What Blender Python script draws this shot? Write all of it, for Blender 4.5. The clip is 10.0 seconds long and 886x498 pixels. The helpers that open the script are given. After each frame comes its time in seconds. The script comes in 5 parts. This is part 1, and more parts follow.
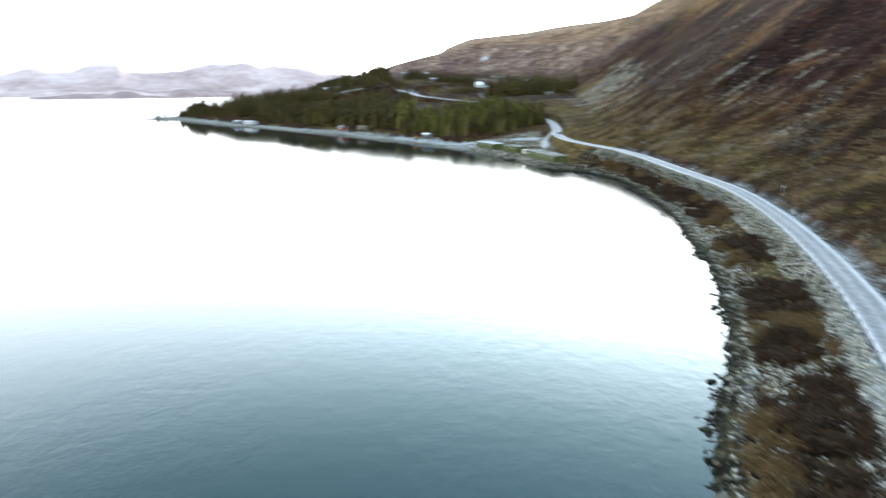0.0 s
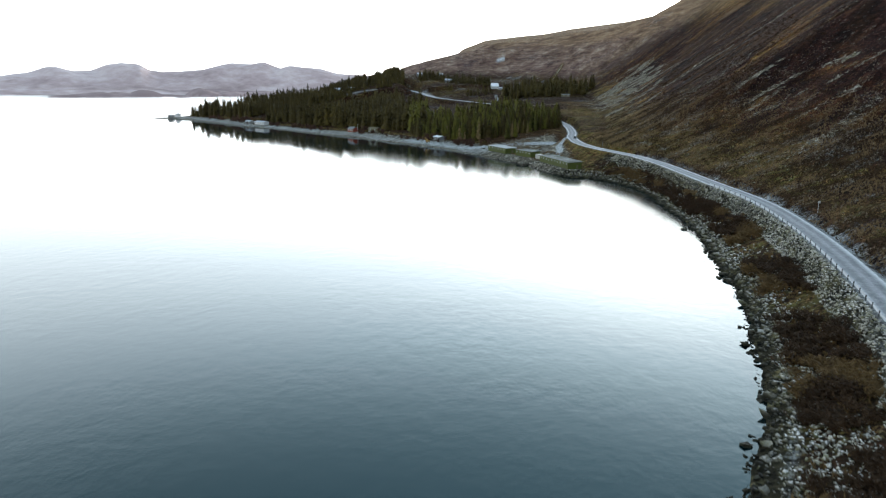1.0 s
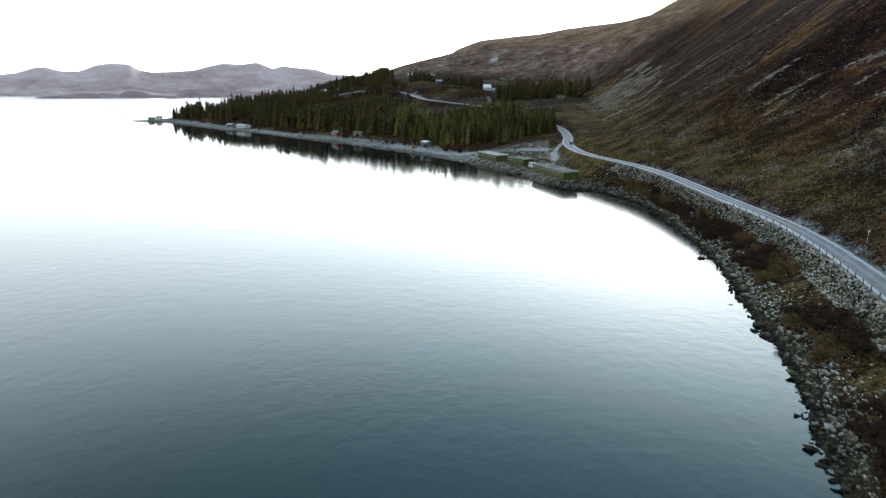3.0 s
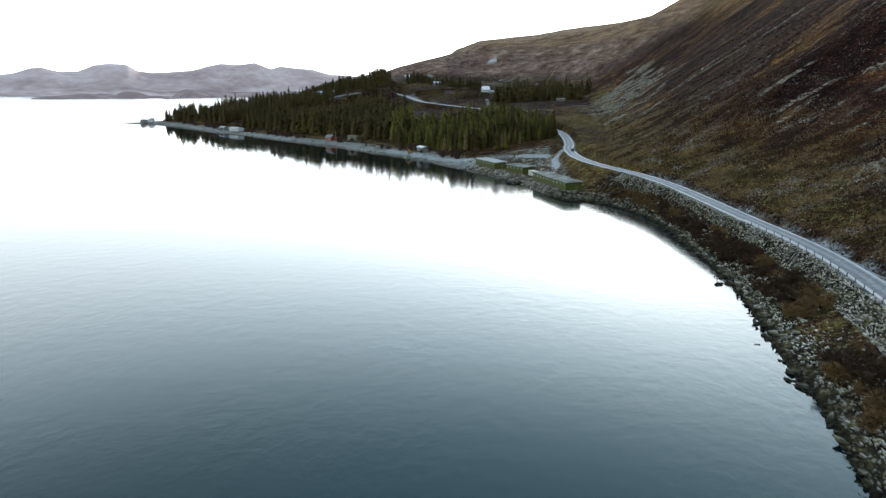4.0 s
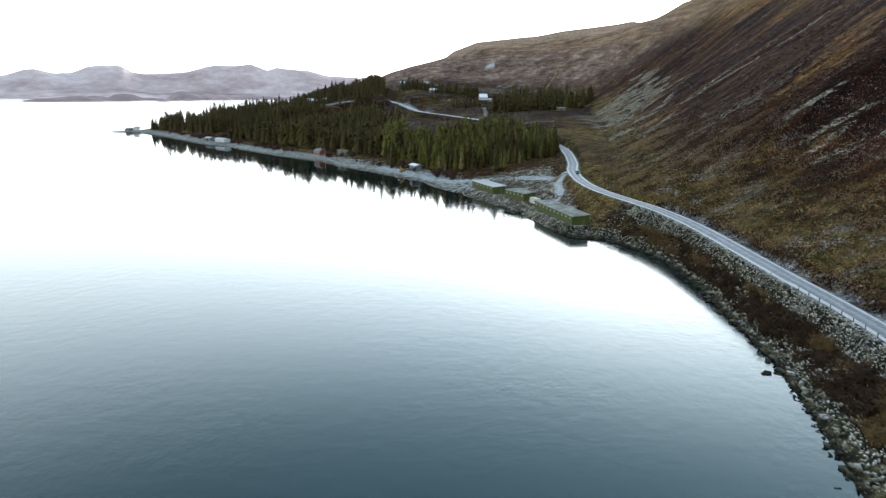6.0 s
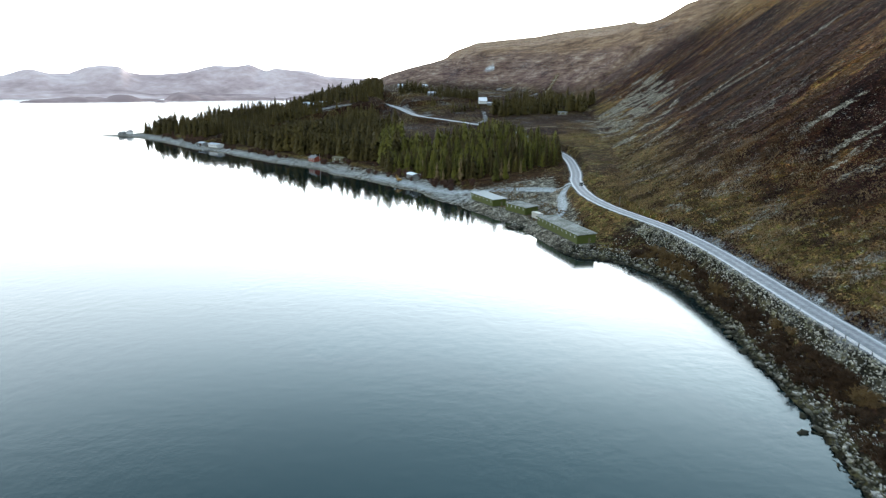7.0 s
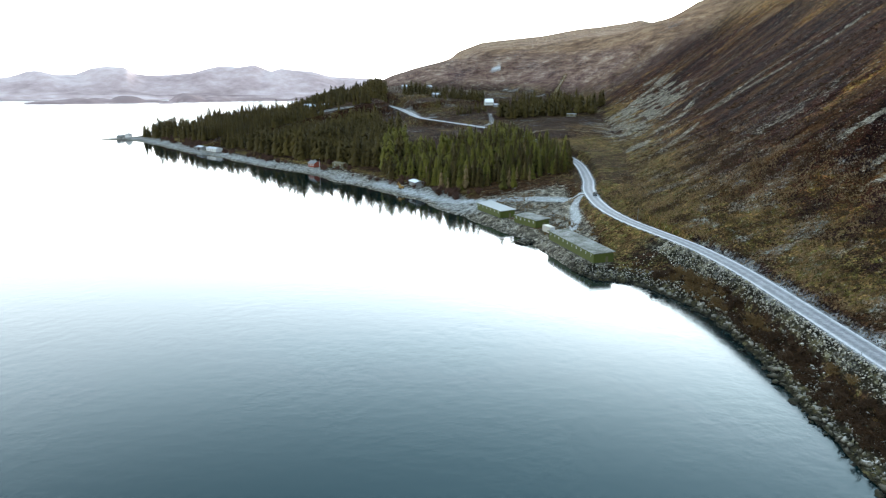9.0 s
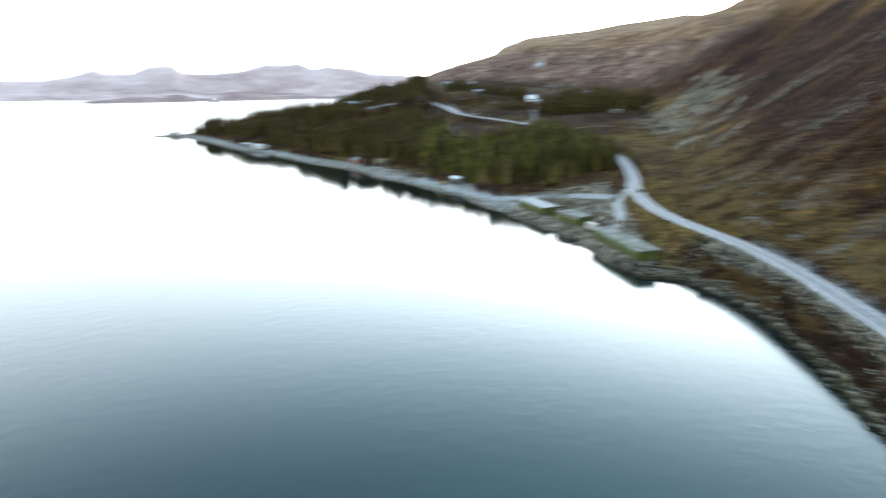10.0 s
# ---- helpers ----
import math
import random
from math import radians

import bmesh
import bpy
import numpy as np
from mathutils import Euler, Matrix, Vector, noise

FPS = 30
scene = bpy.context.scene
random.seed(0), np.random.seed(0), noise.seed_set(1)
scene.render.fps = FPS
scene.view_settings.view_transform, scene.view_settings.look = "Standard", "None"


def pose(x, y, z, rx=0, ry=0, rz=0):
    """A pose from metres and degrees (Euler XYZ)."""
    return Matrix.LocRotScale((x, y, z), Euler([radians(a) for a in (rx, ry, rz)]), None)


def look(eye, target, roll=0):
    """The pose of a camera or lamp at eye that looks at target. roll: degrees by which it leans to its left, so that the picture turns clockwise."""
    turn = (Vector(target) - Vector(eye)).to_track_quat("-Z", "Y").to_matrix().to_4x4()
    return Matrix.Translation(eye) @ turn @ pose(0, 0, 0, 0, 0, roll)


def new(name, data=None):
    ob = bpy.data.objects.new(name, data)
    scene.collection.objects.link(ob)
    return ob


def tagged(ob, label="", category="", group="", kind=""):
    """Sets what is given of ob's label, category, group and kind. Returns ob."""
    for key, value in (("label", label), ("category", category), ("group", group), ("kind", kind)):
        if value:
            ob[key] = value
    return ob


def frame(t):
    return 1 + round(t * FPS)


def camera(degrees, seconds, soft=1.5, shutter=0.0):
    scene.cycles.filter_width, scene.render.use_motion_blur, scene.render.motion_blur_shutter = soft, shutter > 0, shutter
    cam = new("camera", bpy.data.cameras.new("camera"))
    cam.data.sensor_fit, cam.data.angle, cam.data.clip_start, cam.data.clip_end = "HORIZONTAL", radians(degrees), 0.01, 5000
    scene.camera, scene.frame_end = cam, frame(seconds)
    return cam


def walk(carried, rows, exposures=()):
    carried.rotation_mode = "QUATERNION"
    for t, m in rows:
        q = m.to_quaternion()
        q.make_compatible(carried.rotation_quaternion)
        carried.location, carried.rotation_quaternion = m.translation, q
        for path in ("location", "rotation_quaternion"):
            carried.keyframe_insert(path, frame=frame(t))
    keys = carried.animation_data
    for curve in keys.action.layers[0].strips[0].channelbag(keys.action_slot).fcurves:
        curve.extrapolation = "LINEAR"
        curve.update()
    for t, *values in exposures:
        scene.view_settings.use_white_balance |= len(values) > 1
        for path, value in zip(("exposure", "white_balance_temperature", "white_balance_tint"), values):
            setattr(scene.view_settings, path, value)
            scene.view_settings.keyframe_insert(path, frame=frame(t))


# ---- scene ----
# The drone's path: seconds, place in metres, yaw, pitch and lean in degrees.
cam = camera(71.5, 10.0, soft=1.2, shutter=0.5)
PATH = [
    (0.0, 1.2, 0.0, 42.05, 0.25, -14.69, 0.16),
    (0.1, 1.6, 1.43, 42.10, 1.98, -14.66, -0.2),
    (0.5, 3.03, 7.15, 42.29, 1.94, -14.65, -0.22),
    (1.0, 4.9, 14.4, 42.57, 1.82, -14.62, -0.25),
    (1.5, 6.5, 22.09, 42.9, 1.70, -14.59, -0.25),
    (2.0, 7.67, 29.49, 43.1, 1.57, -14.58, -0.25),
    (2.5, 8.68, 37.32, 43.25, 1.45, -14.57, -0.23),
    (4.0, 10.5, 60.56, 45.96, 1.26, -14.57, -0.23),
    (4.5, 11.05, 68.72, 48.3, 1.21, -14.56, -0.23),
    (5.0, 11.35, 76.2, 50.55, 1.15, -14.555, -0.26),
    (5.5, 11.65, 83.65, 52.75, 1.10, -14.56, -0.25),
    (7.0, 12.55, 106.97, 58.65, 1.02, -14.56, -0.25),
    (7.5, 12.88, 115.01, 60.4, 1.03, -14.56, -0.25),
    (8.0, 13.05, 121.44, 61.05, 1.08, -14.55, -0.2),
    (8.5, 13.0, 125.51, 60.84, 1.29, -14.57, -0.13),
    (9.0, 12.85, 127.09, 60.58, 1.52, -14.6, -0.05),
    (9.5, 12.7, 127.37, 60.25, 1.78, -14.66, 0.0),
    (9.9, 12.62, 127.42, 60.12, 1.98, -14.7, 0.0),
    (10.0, 12.6, 127.42, 60.1, 5.30, -14.85, 0.36),
]
BASE = 2.3
EXPOSURES = [(0.0, 0.33), (0.5, -0.28), (1.0, -0.6), (2.5, -0.85), (4.5, -0.6), (5.5, -0.45), (7.0, -0.2), (9.0, 0.0), (10.0, 0.05)]
walk(cam, [(t, pose(x, y, z, 90 + pitch, lean, yaw)) for t, x, y, z, yaw, pitch, lean in PATH], [(t, BASE + stops, 6080, 7) for t, stops in EXPOSURES])

# ---- sky and sun: a low winter sun behind the hill, thin cloud that is brightest towards the horizon ----
SUN_UP, SUN_TURN = radians(5.0), radians(20.0)
world = bpy.data.worlds.new("winter_sky")
scene.world = world
world.use_nodes = True
wn, wl = world.node_tree.nodes, world.node_tree.links
sky = wn.new("ShaderNodeTexSky")
sky.sky_type, sky.sun_disc = "NISHITA", False
sky.sun_elevation, sky.sun_rotation = SUN_UP, SUN_TURN
sky.air_density, sky.dust_density, sky.ozone_density = 1.0, 1.2, 1.0
wn["Background"].inputs["Strength"].default_value = 0.15
veil = wn.new("ShaderNodeHueSaturation")
veil.inputs["Saturation"].default_value, veil.inputs["Value"].default_value = 0.4, 0.45
wl.new(sky.outputs["Color"], veil.inputs["Color"])
aim = wn.new("ShaderNodeTexCoord")
split = wn.new("ShaderNodeSeparateXYZ")
wl.new(aim.outputs["Generated"], split.inputs["Vector"])
CLOUD = [(0.0, (1.0, 1.0, 1.0)), (0.24, (1.0, 1.02, 1.04)), (0.38, (0.7, 0.78, 0.84)), (0.48, (0.31, 0.39, 0.45)), (0.57, (0.17, 0.25, 0.305)), (0.72, (0.18, 0.26, 0.335)), (1.0, (0.265, 0.36, 0.46))]
cloud = wn.new("ShaderNodeValToRGB")
cloud.color_ramp.interpolation = "B_SPLINE"
for k, (at, colour) in enumerate(CLOUD):
    e = cloud.color_ramp.elements[k] if k < 2 else cloud.color_ramp.elements.new(at)
    e.position, e.color = at, (*colour, 1)
wl.new(split.outputs["Z"], cloud.inputs["Fac"])
# the half of the sky round the sun is the brighter one
toward = wn.new("ShaderNodeVectorMath")
toward.operation = "DOT_PRODUCT"
toward.inputs[1].default_value = (math.sin(SUN_TURN), math.cos(SUN_TURN), 0)
wl.new(aim.outputs["Generated"], toward.inputs[0])
share = wn.new("ShaderNodeMapRange")
wl.new(toward.outputs["Value"], share.inputs["Value"])
share.inputs["From Min"].default_value = -1.0
bright = wn.new("ShaderNodeMath")
bright.operation = "POWER"
wl.new(share.outputs["Result"], bright.inputs[0])
bright.inputs[1].default_value = 6.0
level = wn.new("ShaderNodeMath")
level.operation = "MULTIPLY_ADD"
wl.new(bright.outputs[0], level.inputs[0])
level.inputs[1].default_value, level.inputs[2].default_value = 7.0, 3.9
lit = wn.new("ShaderNodeVectorMath")
lit.operation = "SCALE"
wl.new(cloud.outputs["Color"], lit.inputs[0])
wl.new(level.outputs[0], lit.inputs["Scale"])
whole = wn.new("ShaderNodeVectorMath")
whole.operation = "ADD"
wl.new(veil.outputs["Color"], whole.inputs[0])
wl.new(lit.outputs["Vector"], whole.inputs[1])
wl.new(whole.outputs["Vector"], wn["Background"].inputs["Color"])
sun = new("sun", bpy.data.lights.new("sun", "SUN"))
sun.data.energy, sun.data.angle, sun.data.color = 0.6, radians(10), (1.0, 0.84, 0.64)
sun.matrix_world = look((math.sin(SUN_TURN) * 500, math.cos(SUN_TURN) * 500, math.tan(SUN_UP) * 500), (0, 0, 0))

# ---- the lie of the land ----
SHORE = [(-100, -400), (-45, -120), (6, 5), (29.3, 56), (36.4, 72.8), (44, 86.8), (51.6, 103.4), (57.8, 122), (63.7, 138), (67, 154.6),
         (72.3, 178.3), (77.2, 200.8), (79.1, 216.8), (80.8, 232.8), (81.9, 250), (82.9, 270), (82, 284.6), (79.7, 296), (75, 307.5), (70.6, 316),
         (64, 319.2), (57.5, 320.2), (55, 325), (51.4, 338), (48.4, 355), (44, 368), (36.3, 382.5), (29.8, 393), (16.5, 419), (7, 432)]
SHORE += [(-2.5, 452), (-12.5, 471), (-25, 483), (-46, 510), (-69, 535), (-92, 567), (-124, 596), (-156, 628), (-203, 679), (-244, 714),
          (-283, 760), (-343, 828), (-392, 872), (-433, 880), (-425, 892), (-385, 905), (-350, 960), (-280, 1040), (-220, 1150),
          (-200, 1300), (-260, 1500), (-380, 1800), (-500, 2300), (-500, 3200)]
ROAD = [(10, -40, 9), (45, 40, 9), (63.5, 82, 9.1), (72.2, 105, 9.2), (79, 125, 9.2), (85, 146, 9.4), (90.3, 168, 9.5), (94.2, 190, 9.7), (95.6, 210, 9.9),
        (95, 240, 10.1), (94.4, 267, 10.4), (93.8, 290, 10.6), (92.4, 307, 10.7), (89.5, 324, 10.9), (85, 340, 11), (79.8, 357, 11.1),
        (76, 375, 11.3), (74.7, 397, 11.5), (77, 430, 11.9), (83.6, 466, 12.3), (89.6, 522, 13.5), (87, 552, 15.5), (76, 605, 20.5)]
ROAD += [(54, 660, 25), (29, 702, 27.3), (4, 738, 29), (-26, 765, 32), (-45, 822, 35.5), (-63, 872, 39), (-100, 945, 43), (-150, 1040, 44)]
FOOT = [(15, -40, 9.5), (51, 40, 9.5), (69, 82, 9.6), (77.5, 105, 9.7), (84.5, 125, 9.7), (90.5, 146, 9.9), (96, 168, 10), (100, 190, 10.2), (101, 210, 10.4),
        (100.5, 240, 10.6), (100, 267, 10.9), (99.5, 290, 11.1), (98, 307, 11.2), (95.5, 324, 11.4), (92, 340, 11.6), (88, 357, 11.8),
        (90, 385, 12.5), (98, 430, 14.5), (112, 490, 17.5), (124, 560, 21.5), (138, 616, 26), (146, 690, 29), (148, 755, 33), (148, 850, 42)]
FOOT += [(128, 930, 50), (60, 1020, 56), (-75, 1105, 58), (-185, 1270, 50), (-230, 1550, 40), (-300, 2000, 30), (-300, 3200, 30)]


def smooth(a, b, v):
    w = np.clip((v - a) / (b - a), 0, 1)
    return w * w * (3 - 2 * w)


def lattice(ix, iy, seed):
    h = np.sin(ix * 127.1 + iy * 311.7 + seed * 74.7) * 43758.5453
    return h - np.floor(h)


def rough(x, y, size, seed=0, octaves=4):
    """Soft random relief between -1 and 1 at the given size in metres."""
    total, amp, norm = 0.0, 1.0, 0.0
    for k in range(octaves):
        px, py = x / size + 17.3 * k, y / size - 9.1 * k
        ix, iy = np.floor(px), np.floor(py)
        fx, fy = px - ix, py - iy
        fx, fy = fx * fx * (3 - 2 * fx), fy * fy * (3 - 2 * fy)
        v = (lattice(ix, iy, seed) * (1 - fx) + lattice(ix + 1, iy, seed) * fx) * (1 - fy) + \
            (lattice(ix, iy + 1, seed) * (1 - fx) + lattice(ix + 1, iy + 1, seed) * fx) * fy
        total, norm = total + amp * (2 * v - 1), norm + amp
        amp, size = amp * 0.5, size * 0.5
    return total / norm


def near_line(x, y, line):
    """Distance to a polyline, the third value there, the side (positive: right of its way), and the way along it."""
    best = np.full(x.shape, 1e12)
    height, side, along = np.zeros(x.shape), np.ones(x.shape), np.zeros(x.shape)
    run = 0.0
    for a, b in zip(line, line[1:]):
        dx, dy = b[0] - a[0], b[1] - a[1]
        n = math.hypot(dx, dy)
        w = np.clip(((x - a[0]) * dx + (y - a[1]) * dy) / (n * n), 0, 1)
        ex, ey = x - a[0] - w * dx, y - a[1] - w * dy
        d = ex * ex + ey * ey
        m = d < best
        best = np.where(m, d, best)
        if len(a) > 2:
            height = np.where(m, a[2] + w * (b[2] - a[2]), height)
        side = np.where(m, np.sign((x - a[0]) * dy - (y - a[1]) * dx), side)
        along = np.where(m, run + w * n, along)
        run += n
    return np.sqrt(best), height, side, along


def within(x, y, loop):
    """Whether points lie inside a closed outline."""
    inside = np.zeros(x.shape, bool)
    for (ax, ay), (bx, by) in zip(loop, loop[1:] + loop[:1]):
        if ay != by:
            inside ^= ((ay > y) != (by > y)) & (x < (bx - ax) * (y - ay) / (by - ay) + ax)
    return inside


def curve(line, step=4.0):
    """A polyline rounded through its points (Catmull-Rom)."""
    p = np.array(line, float)
    out = []
    for i in range(len(p) - 1):
        a, b, c, d = p[max(i - 1, 0)], p[i], p[i + 1], p[min(i + 2, len(p) - 1)]
        n = max(1, int(np.linalg.norm(c[:2] - b[:2]) / step)) if np.linalg.norm(c[:2] - b[:2]) < 120 else 3
        for k in range(n):
            t = k / n
            out.append(0.5 * (2 * b + (c - a) * t + (2 * a - 5 * b + 4 * c - d) * t * t + (3 * b - a - 3 * c + d) * t ** 3))
    return [tuple(q) for q in out] + [tuple(p[-1])]


ROAD_LINE, FOOT_LINE, SHORE_LINE = curve(ROAD, 5.0), curve(FOOT, 12.0), curve(SHORE, 8.0)
ROAD_HALF = 2.9
SHED_AXES = [((62.4, 331.5), (52.2, 366)), ((48.6, 386.2), (40.6, 398.4)), ((35.2, 406.6), (25.3, 427.9))]


def land(x, y):
    """Ground height, distance inland from the water, distance from the road's middle, distance up the hillside, way along the hill's foot."""
    x, y = np.asarray(x, float), np.asarray(y, float)
    wob = smooth(300, 420, y)
    sx, sy = x + rough(x, y, 9, 3) * (0.9 + 1.5 * wob), y + rough(x, y, 9, 4) * (0.9 + 1.5 * wob)
    d = near_line(sx, sy, SHORE_LINE)[0]
    d = np.where(within(sx, sy, SHORE_LINE + [(4000, 3200), (4000, -400)]), d, -d)
    fd, fz, fside, along = near_line(x, y, FOOT_LINE)
    u = fd * fside
    t = np.clip(d, 0, None) / (np.clip(d, 0, None) + np.clip(-u, 0, None) + 1e-6)
    p = 1.25 + 1.1 * smooth(380, 520, y)
    low = fz * (1 - (1 - t) ** p) * (1 - 0.25 * smooth(-90, -220, x) * smooth(600, 720, y) * smooth(1250, 1050, y))
    # the shelf by the water where the sheds stand
    shelf = smooth(300, 335, y) * smooth(445, 400, y) * smooth(60, 35, np.abs(x - 50) * 0.8 + np.abs(y - 375) * 0.2)
    shelf = shelf * (1 - smooth(-16, -2, u) * smooth(350, 385, y))
    low = np.where(u < 0, low * (1 - shelf) + np.minimum(low, 2.6 + 0.02 * np.clip(d, 0, 40)) * shelf, low)
    beach = smooth(400, 440, y) * smooth(26, 8, d)
    low = low * (1 - beach) + np.minimum(low, 0.2 * np.clip(d, 0, None)) * beach
    steep = 0.68 - 0.24 * smooth(900, 1250, y)
    lin = 0.44 * np.clip(u, 0, None) + (steep - 0.44) * 14 * np.log1p(np.exp(np.clip((u - 36) / 14, -30, 30))) * (u > 0) \
        + (steep - 0.44) * np.clip(u - 456, 0, None)
    top = 196 - 80 * smooth(950, 1250, y)
    hill = np.where(u > 0, (np.clip(lin, 1e-3, None) ** -4 + top ** -4.0) ** -0.25, 0)
    h = np.where(u > 0, fz + hill, low)
    # the plateau behind the far hill: a long, gentle rise, given as slope by bearing
    reach, bearing = np.hypot(x - 9, y - 40), np.degrees(np.arctan2(x - 9, y - 40))
    pitch = np.interp(bearing, [-6, -3.1, -0.6, 1.9, 4.5, 7.0, 9.1, 10.5, 14, 16.2, 18, 22, 30], [0.03, 0.0441, 0.0553, 0.0716, 0.0764, 0.0801, 0.0868, 0.09, 0.0965, 0.104, 0.122, 0.2, 0.5])
    rise = 45 + pitch * reach * (0.93 + 0.07 * np.maximum(smooth(1100, 2800, reach), smooth(12, 15.5, bearing)))
    held = smooth(900, 1000, reach) * (u > 0) * smooth(-7, -5, bearing)
    h = h - np.clip(h - rise, 0, None) * held
    back = smooth(1250, 1500, reach) * smooth(-2.5, 0, bearing) * smooth(17, 15, bearing) * (u > 0)
    h = h + np.clip(rise - h, 0, None) * back
    # relief: gullies that run down the slope, hummocks on the flat
    up = smooth(5, 70, u)
    h = h + up * (2.2 * rough(along, u * 0.16, 26, 7) + 0.7 * rough(along, u * 0.3, 7, 8)) + up * 6 * rough(x, y, 160, 9, 3) * smooth(90, 300, u) * (1 - 0.6 * held)
    flat = smooth(12, 60, d) * smooth(10, -20, u)
    h = h + flat * (2.5 * rough(x, y, 60, 11) * smooth(420, 520, y) + 0.35 * rough(x, y, 6, 12))
    h = h + smooth(0.5, 4, d) * (1 - up) * 0.22 * rough(x, y, 3.0, 13, 3)
    h = h + 9 * np.exp(-((x + 115) ** 2 + (y - 1000) ** 2) / 90 ** 2) * (d > 20)
    # seabed
    h = np.where(d < 0, np.maximum(-0.16 * -d - 0.15, -14) + 0.1 * rough(x, y, 4, 14), h)
    h = np.maximum(h, 1.0 - 1.7 * (((x - 39.6) / 4.6) ** 2 + ((y - 371.5) / 4.8) ** 2))
    # the road's bench
    rd, rz, _, _ = near_line(x, y, ROAD_LINE)
    wide = smooth(560, 720, y)
    bench = smooth(7.0, 3.7, rd) * (1 - wide) + smooth(16.0, 5.5, rd) * wide
    bench = bench * (d > 0)
    ditch = smooth(3.4, 4.6, rd) * smooth(7.5, 5.2, rd) * 0.5 * (u > -3)
    for a, b in SHED_AXES:
        h = np.where(d > -2, np.maximum(h, 2.8 - 0.55 * np.clip(near_line(x, y, [a, b])[0] - 4.5, 0, None) + 0.15 * rough(x, y, 2.5, 16)), h)
    # the fill that carries the road past the sheds
    fill = rz - 0.3 - 0.5 * (rd - 3.7) + 0.5 * rough(x, y, 7, 15) - 14 * (1 - smooth(300, 330, y) * smooth(460, 425, y))
    h = np.where((u < 0) & (d > 2), np.maximum(h, fill), h)
    h = h * (1 - bench) + (rz - 0.09) * bench - ditch
    return h, d, rd, u, along

# ---- materials ----
def principled(name, rough_value=0.9, metal=0.0, ior=1.45):
    m = bpy.data.materials.new(name)
    m.use_nodes = True
    b = m.node_tree.nodes["Principled BSDF"]
    b.inputs["Roughness"].default_value, b.inputs["Metallic"].default_value, b.inputs["IOR"].default_value = rough_value, metal, ior
    return m, m.node_tree.nodes, m.node_tree.links, b


def noise_node(n, l, size, detail=5.0, vector=None, rough_value=0.6, stretch=None):
    """Noise whose lumps are about size metres across."""
    t = n.new("ShaderNodeTexNoise")
    t.inputs["Scale"].default_value, t.inputs["Detail"].default_value, t.inputs["Roughness"].default_value = 1.0 / size, detail, rough_value
    if vector is None:
        vector = n.new("ShaderNodeNewGeometry").outputs["Position"]
    if stretch:
        mp = n.new("ShaderNodeMapping")
        mp.inputs["Scale"].default_value = stretch
        l.new(vector, mp.inputs["Vector"])
        vector = mp.outputs["Vector"]
    l.new(vector, t.inputs["Vector"])
    return t.outputs["Fac"]


def ramp(n, l, value, stops):
    r = n.new("ShaderNodeValToRGB")
    e = r.color_ramp.elements
    while len(e) < len(stops):
        e.new(0.5)
    for k, (at, colour) in enumerate(stops):
        e[k].position, e[k].color = at, (*colour, 1) if len(colour) == 3 else colour
    l.new(value, r.inputs["Fac"])
    return r.outputs["Color"]


def mix(n, l, factor, a, b, how="MIX"):
    m = n.new("ShaderNodeMix")
    m.data_type, m.blend_type = "RGBA", how
    for socket, v in ((m.inputs[0], factor), (m.inputs[6], a), (m.inputs[7], b)):
        if isinstance(v, (int, float)):
            socket.default_value = v
        elif isinstance(v, tuple):
            socket.default_value = (*v, 1)
        else:
            l.new(v, socket)
    return m.outputs[2]


def sums(n, l, how, a, b, clamp=False):
    m = n.new("ShaderNodeMath")
    m.operation, m.use_clamp = how, clamp
    for socket, v in zip(m.inputs, (a, b)):
        if isinstance(v, (int, float)):
            socket.default_value = v
        else:
            l.new(v, socket)
    return m.outputs[0]


def relief(n, l, b, value, depth, strength=1.0):
    k = n.new("ShaderNodeBump")
    k.inputs["Distance"].default_value, k.inputs["Strength"].default_value = depth, strength
    l.new(value, k.inputs["Height"])
    l.new(k.outputs["Normal"], b.inputs["Normal"])


def plain(name, colour, rough_value=0.8, metal=0.0, vary=0.25, size=0.8, per_object=0.0):
    """A surface with two scales of wear round one colour."""
    m, n, l, b = principled(name, rough_value, metal)
    coarse, fine = noise_node(n, l, size * 4), noise_node(n, l, size * 0.4)
    lo, hi = tuple(c * (1 - vary) for c in colour), tuple(min(1, c * (1 + vary)) for c in colour)
    col = mix(n, l, fine, mix(n, l, coarse, lo, hi), mix(n, l, coarse, hi, lo))
    if per_object:
        info = n.new("ShaderNodeObjectInfo")
        col = mix(n, l, sums(n, l, "MULTIPLY", info.outputs["Random"], per_object), col, tuple(min(1, c * 2.2) for c in colour))
    l.new(col, b.inputs["Base Color"])
    relief(n, l, b, fine, 0.02, 0.4)
    return m


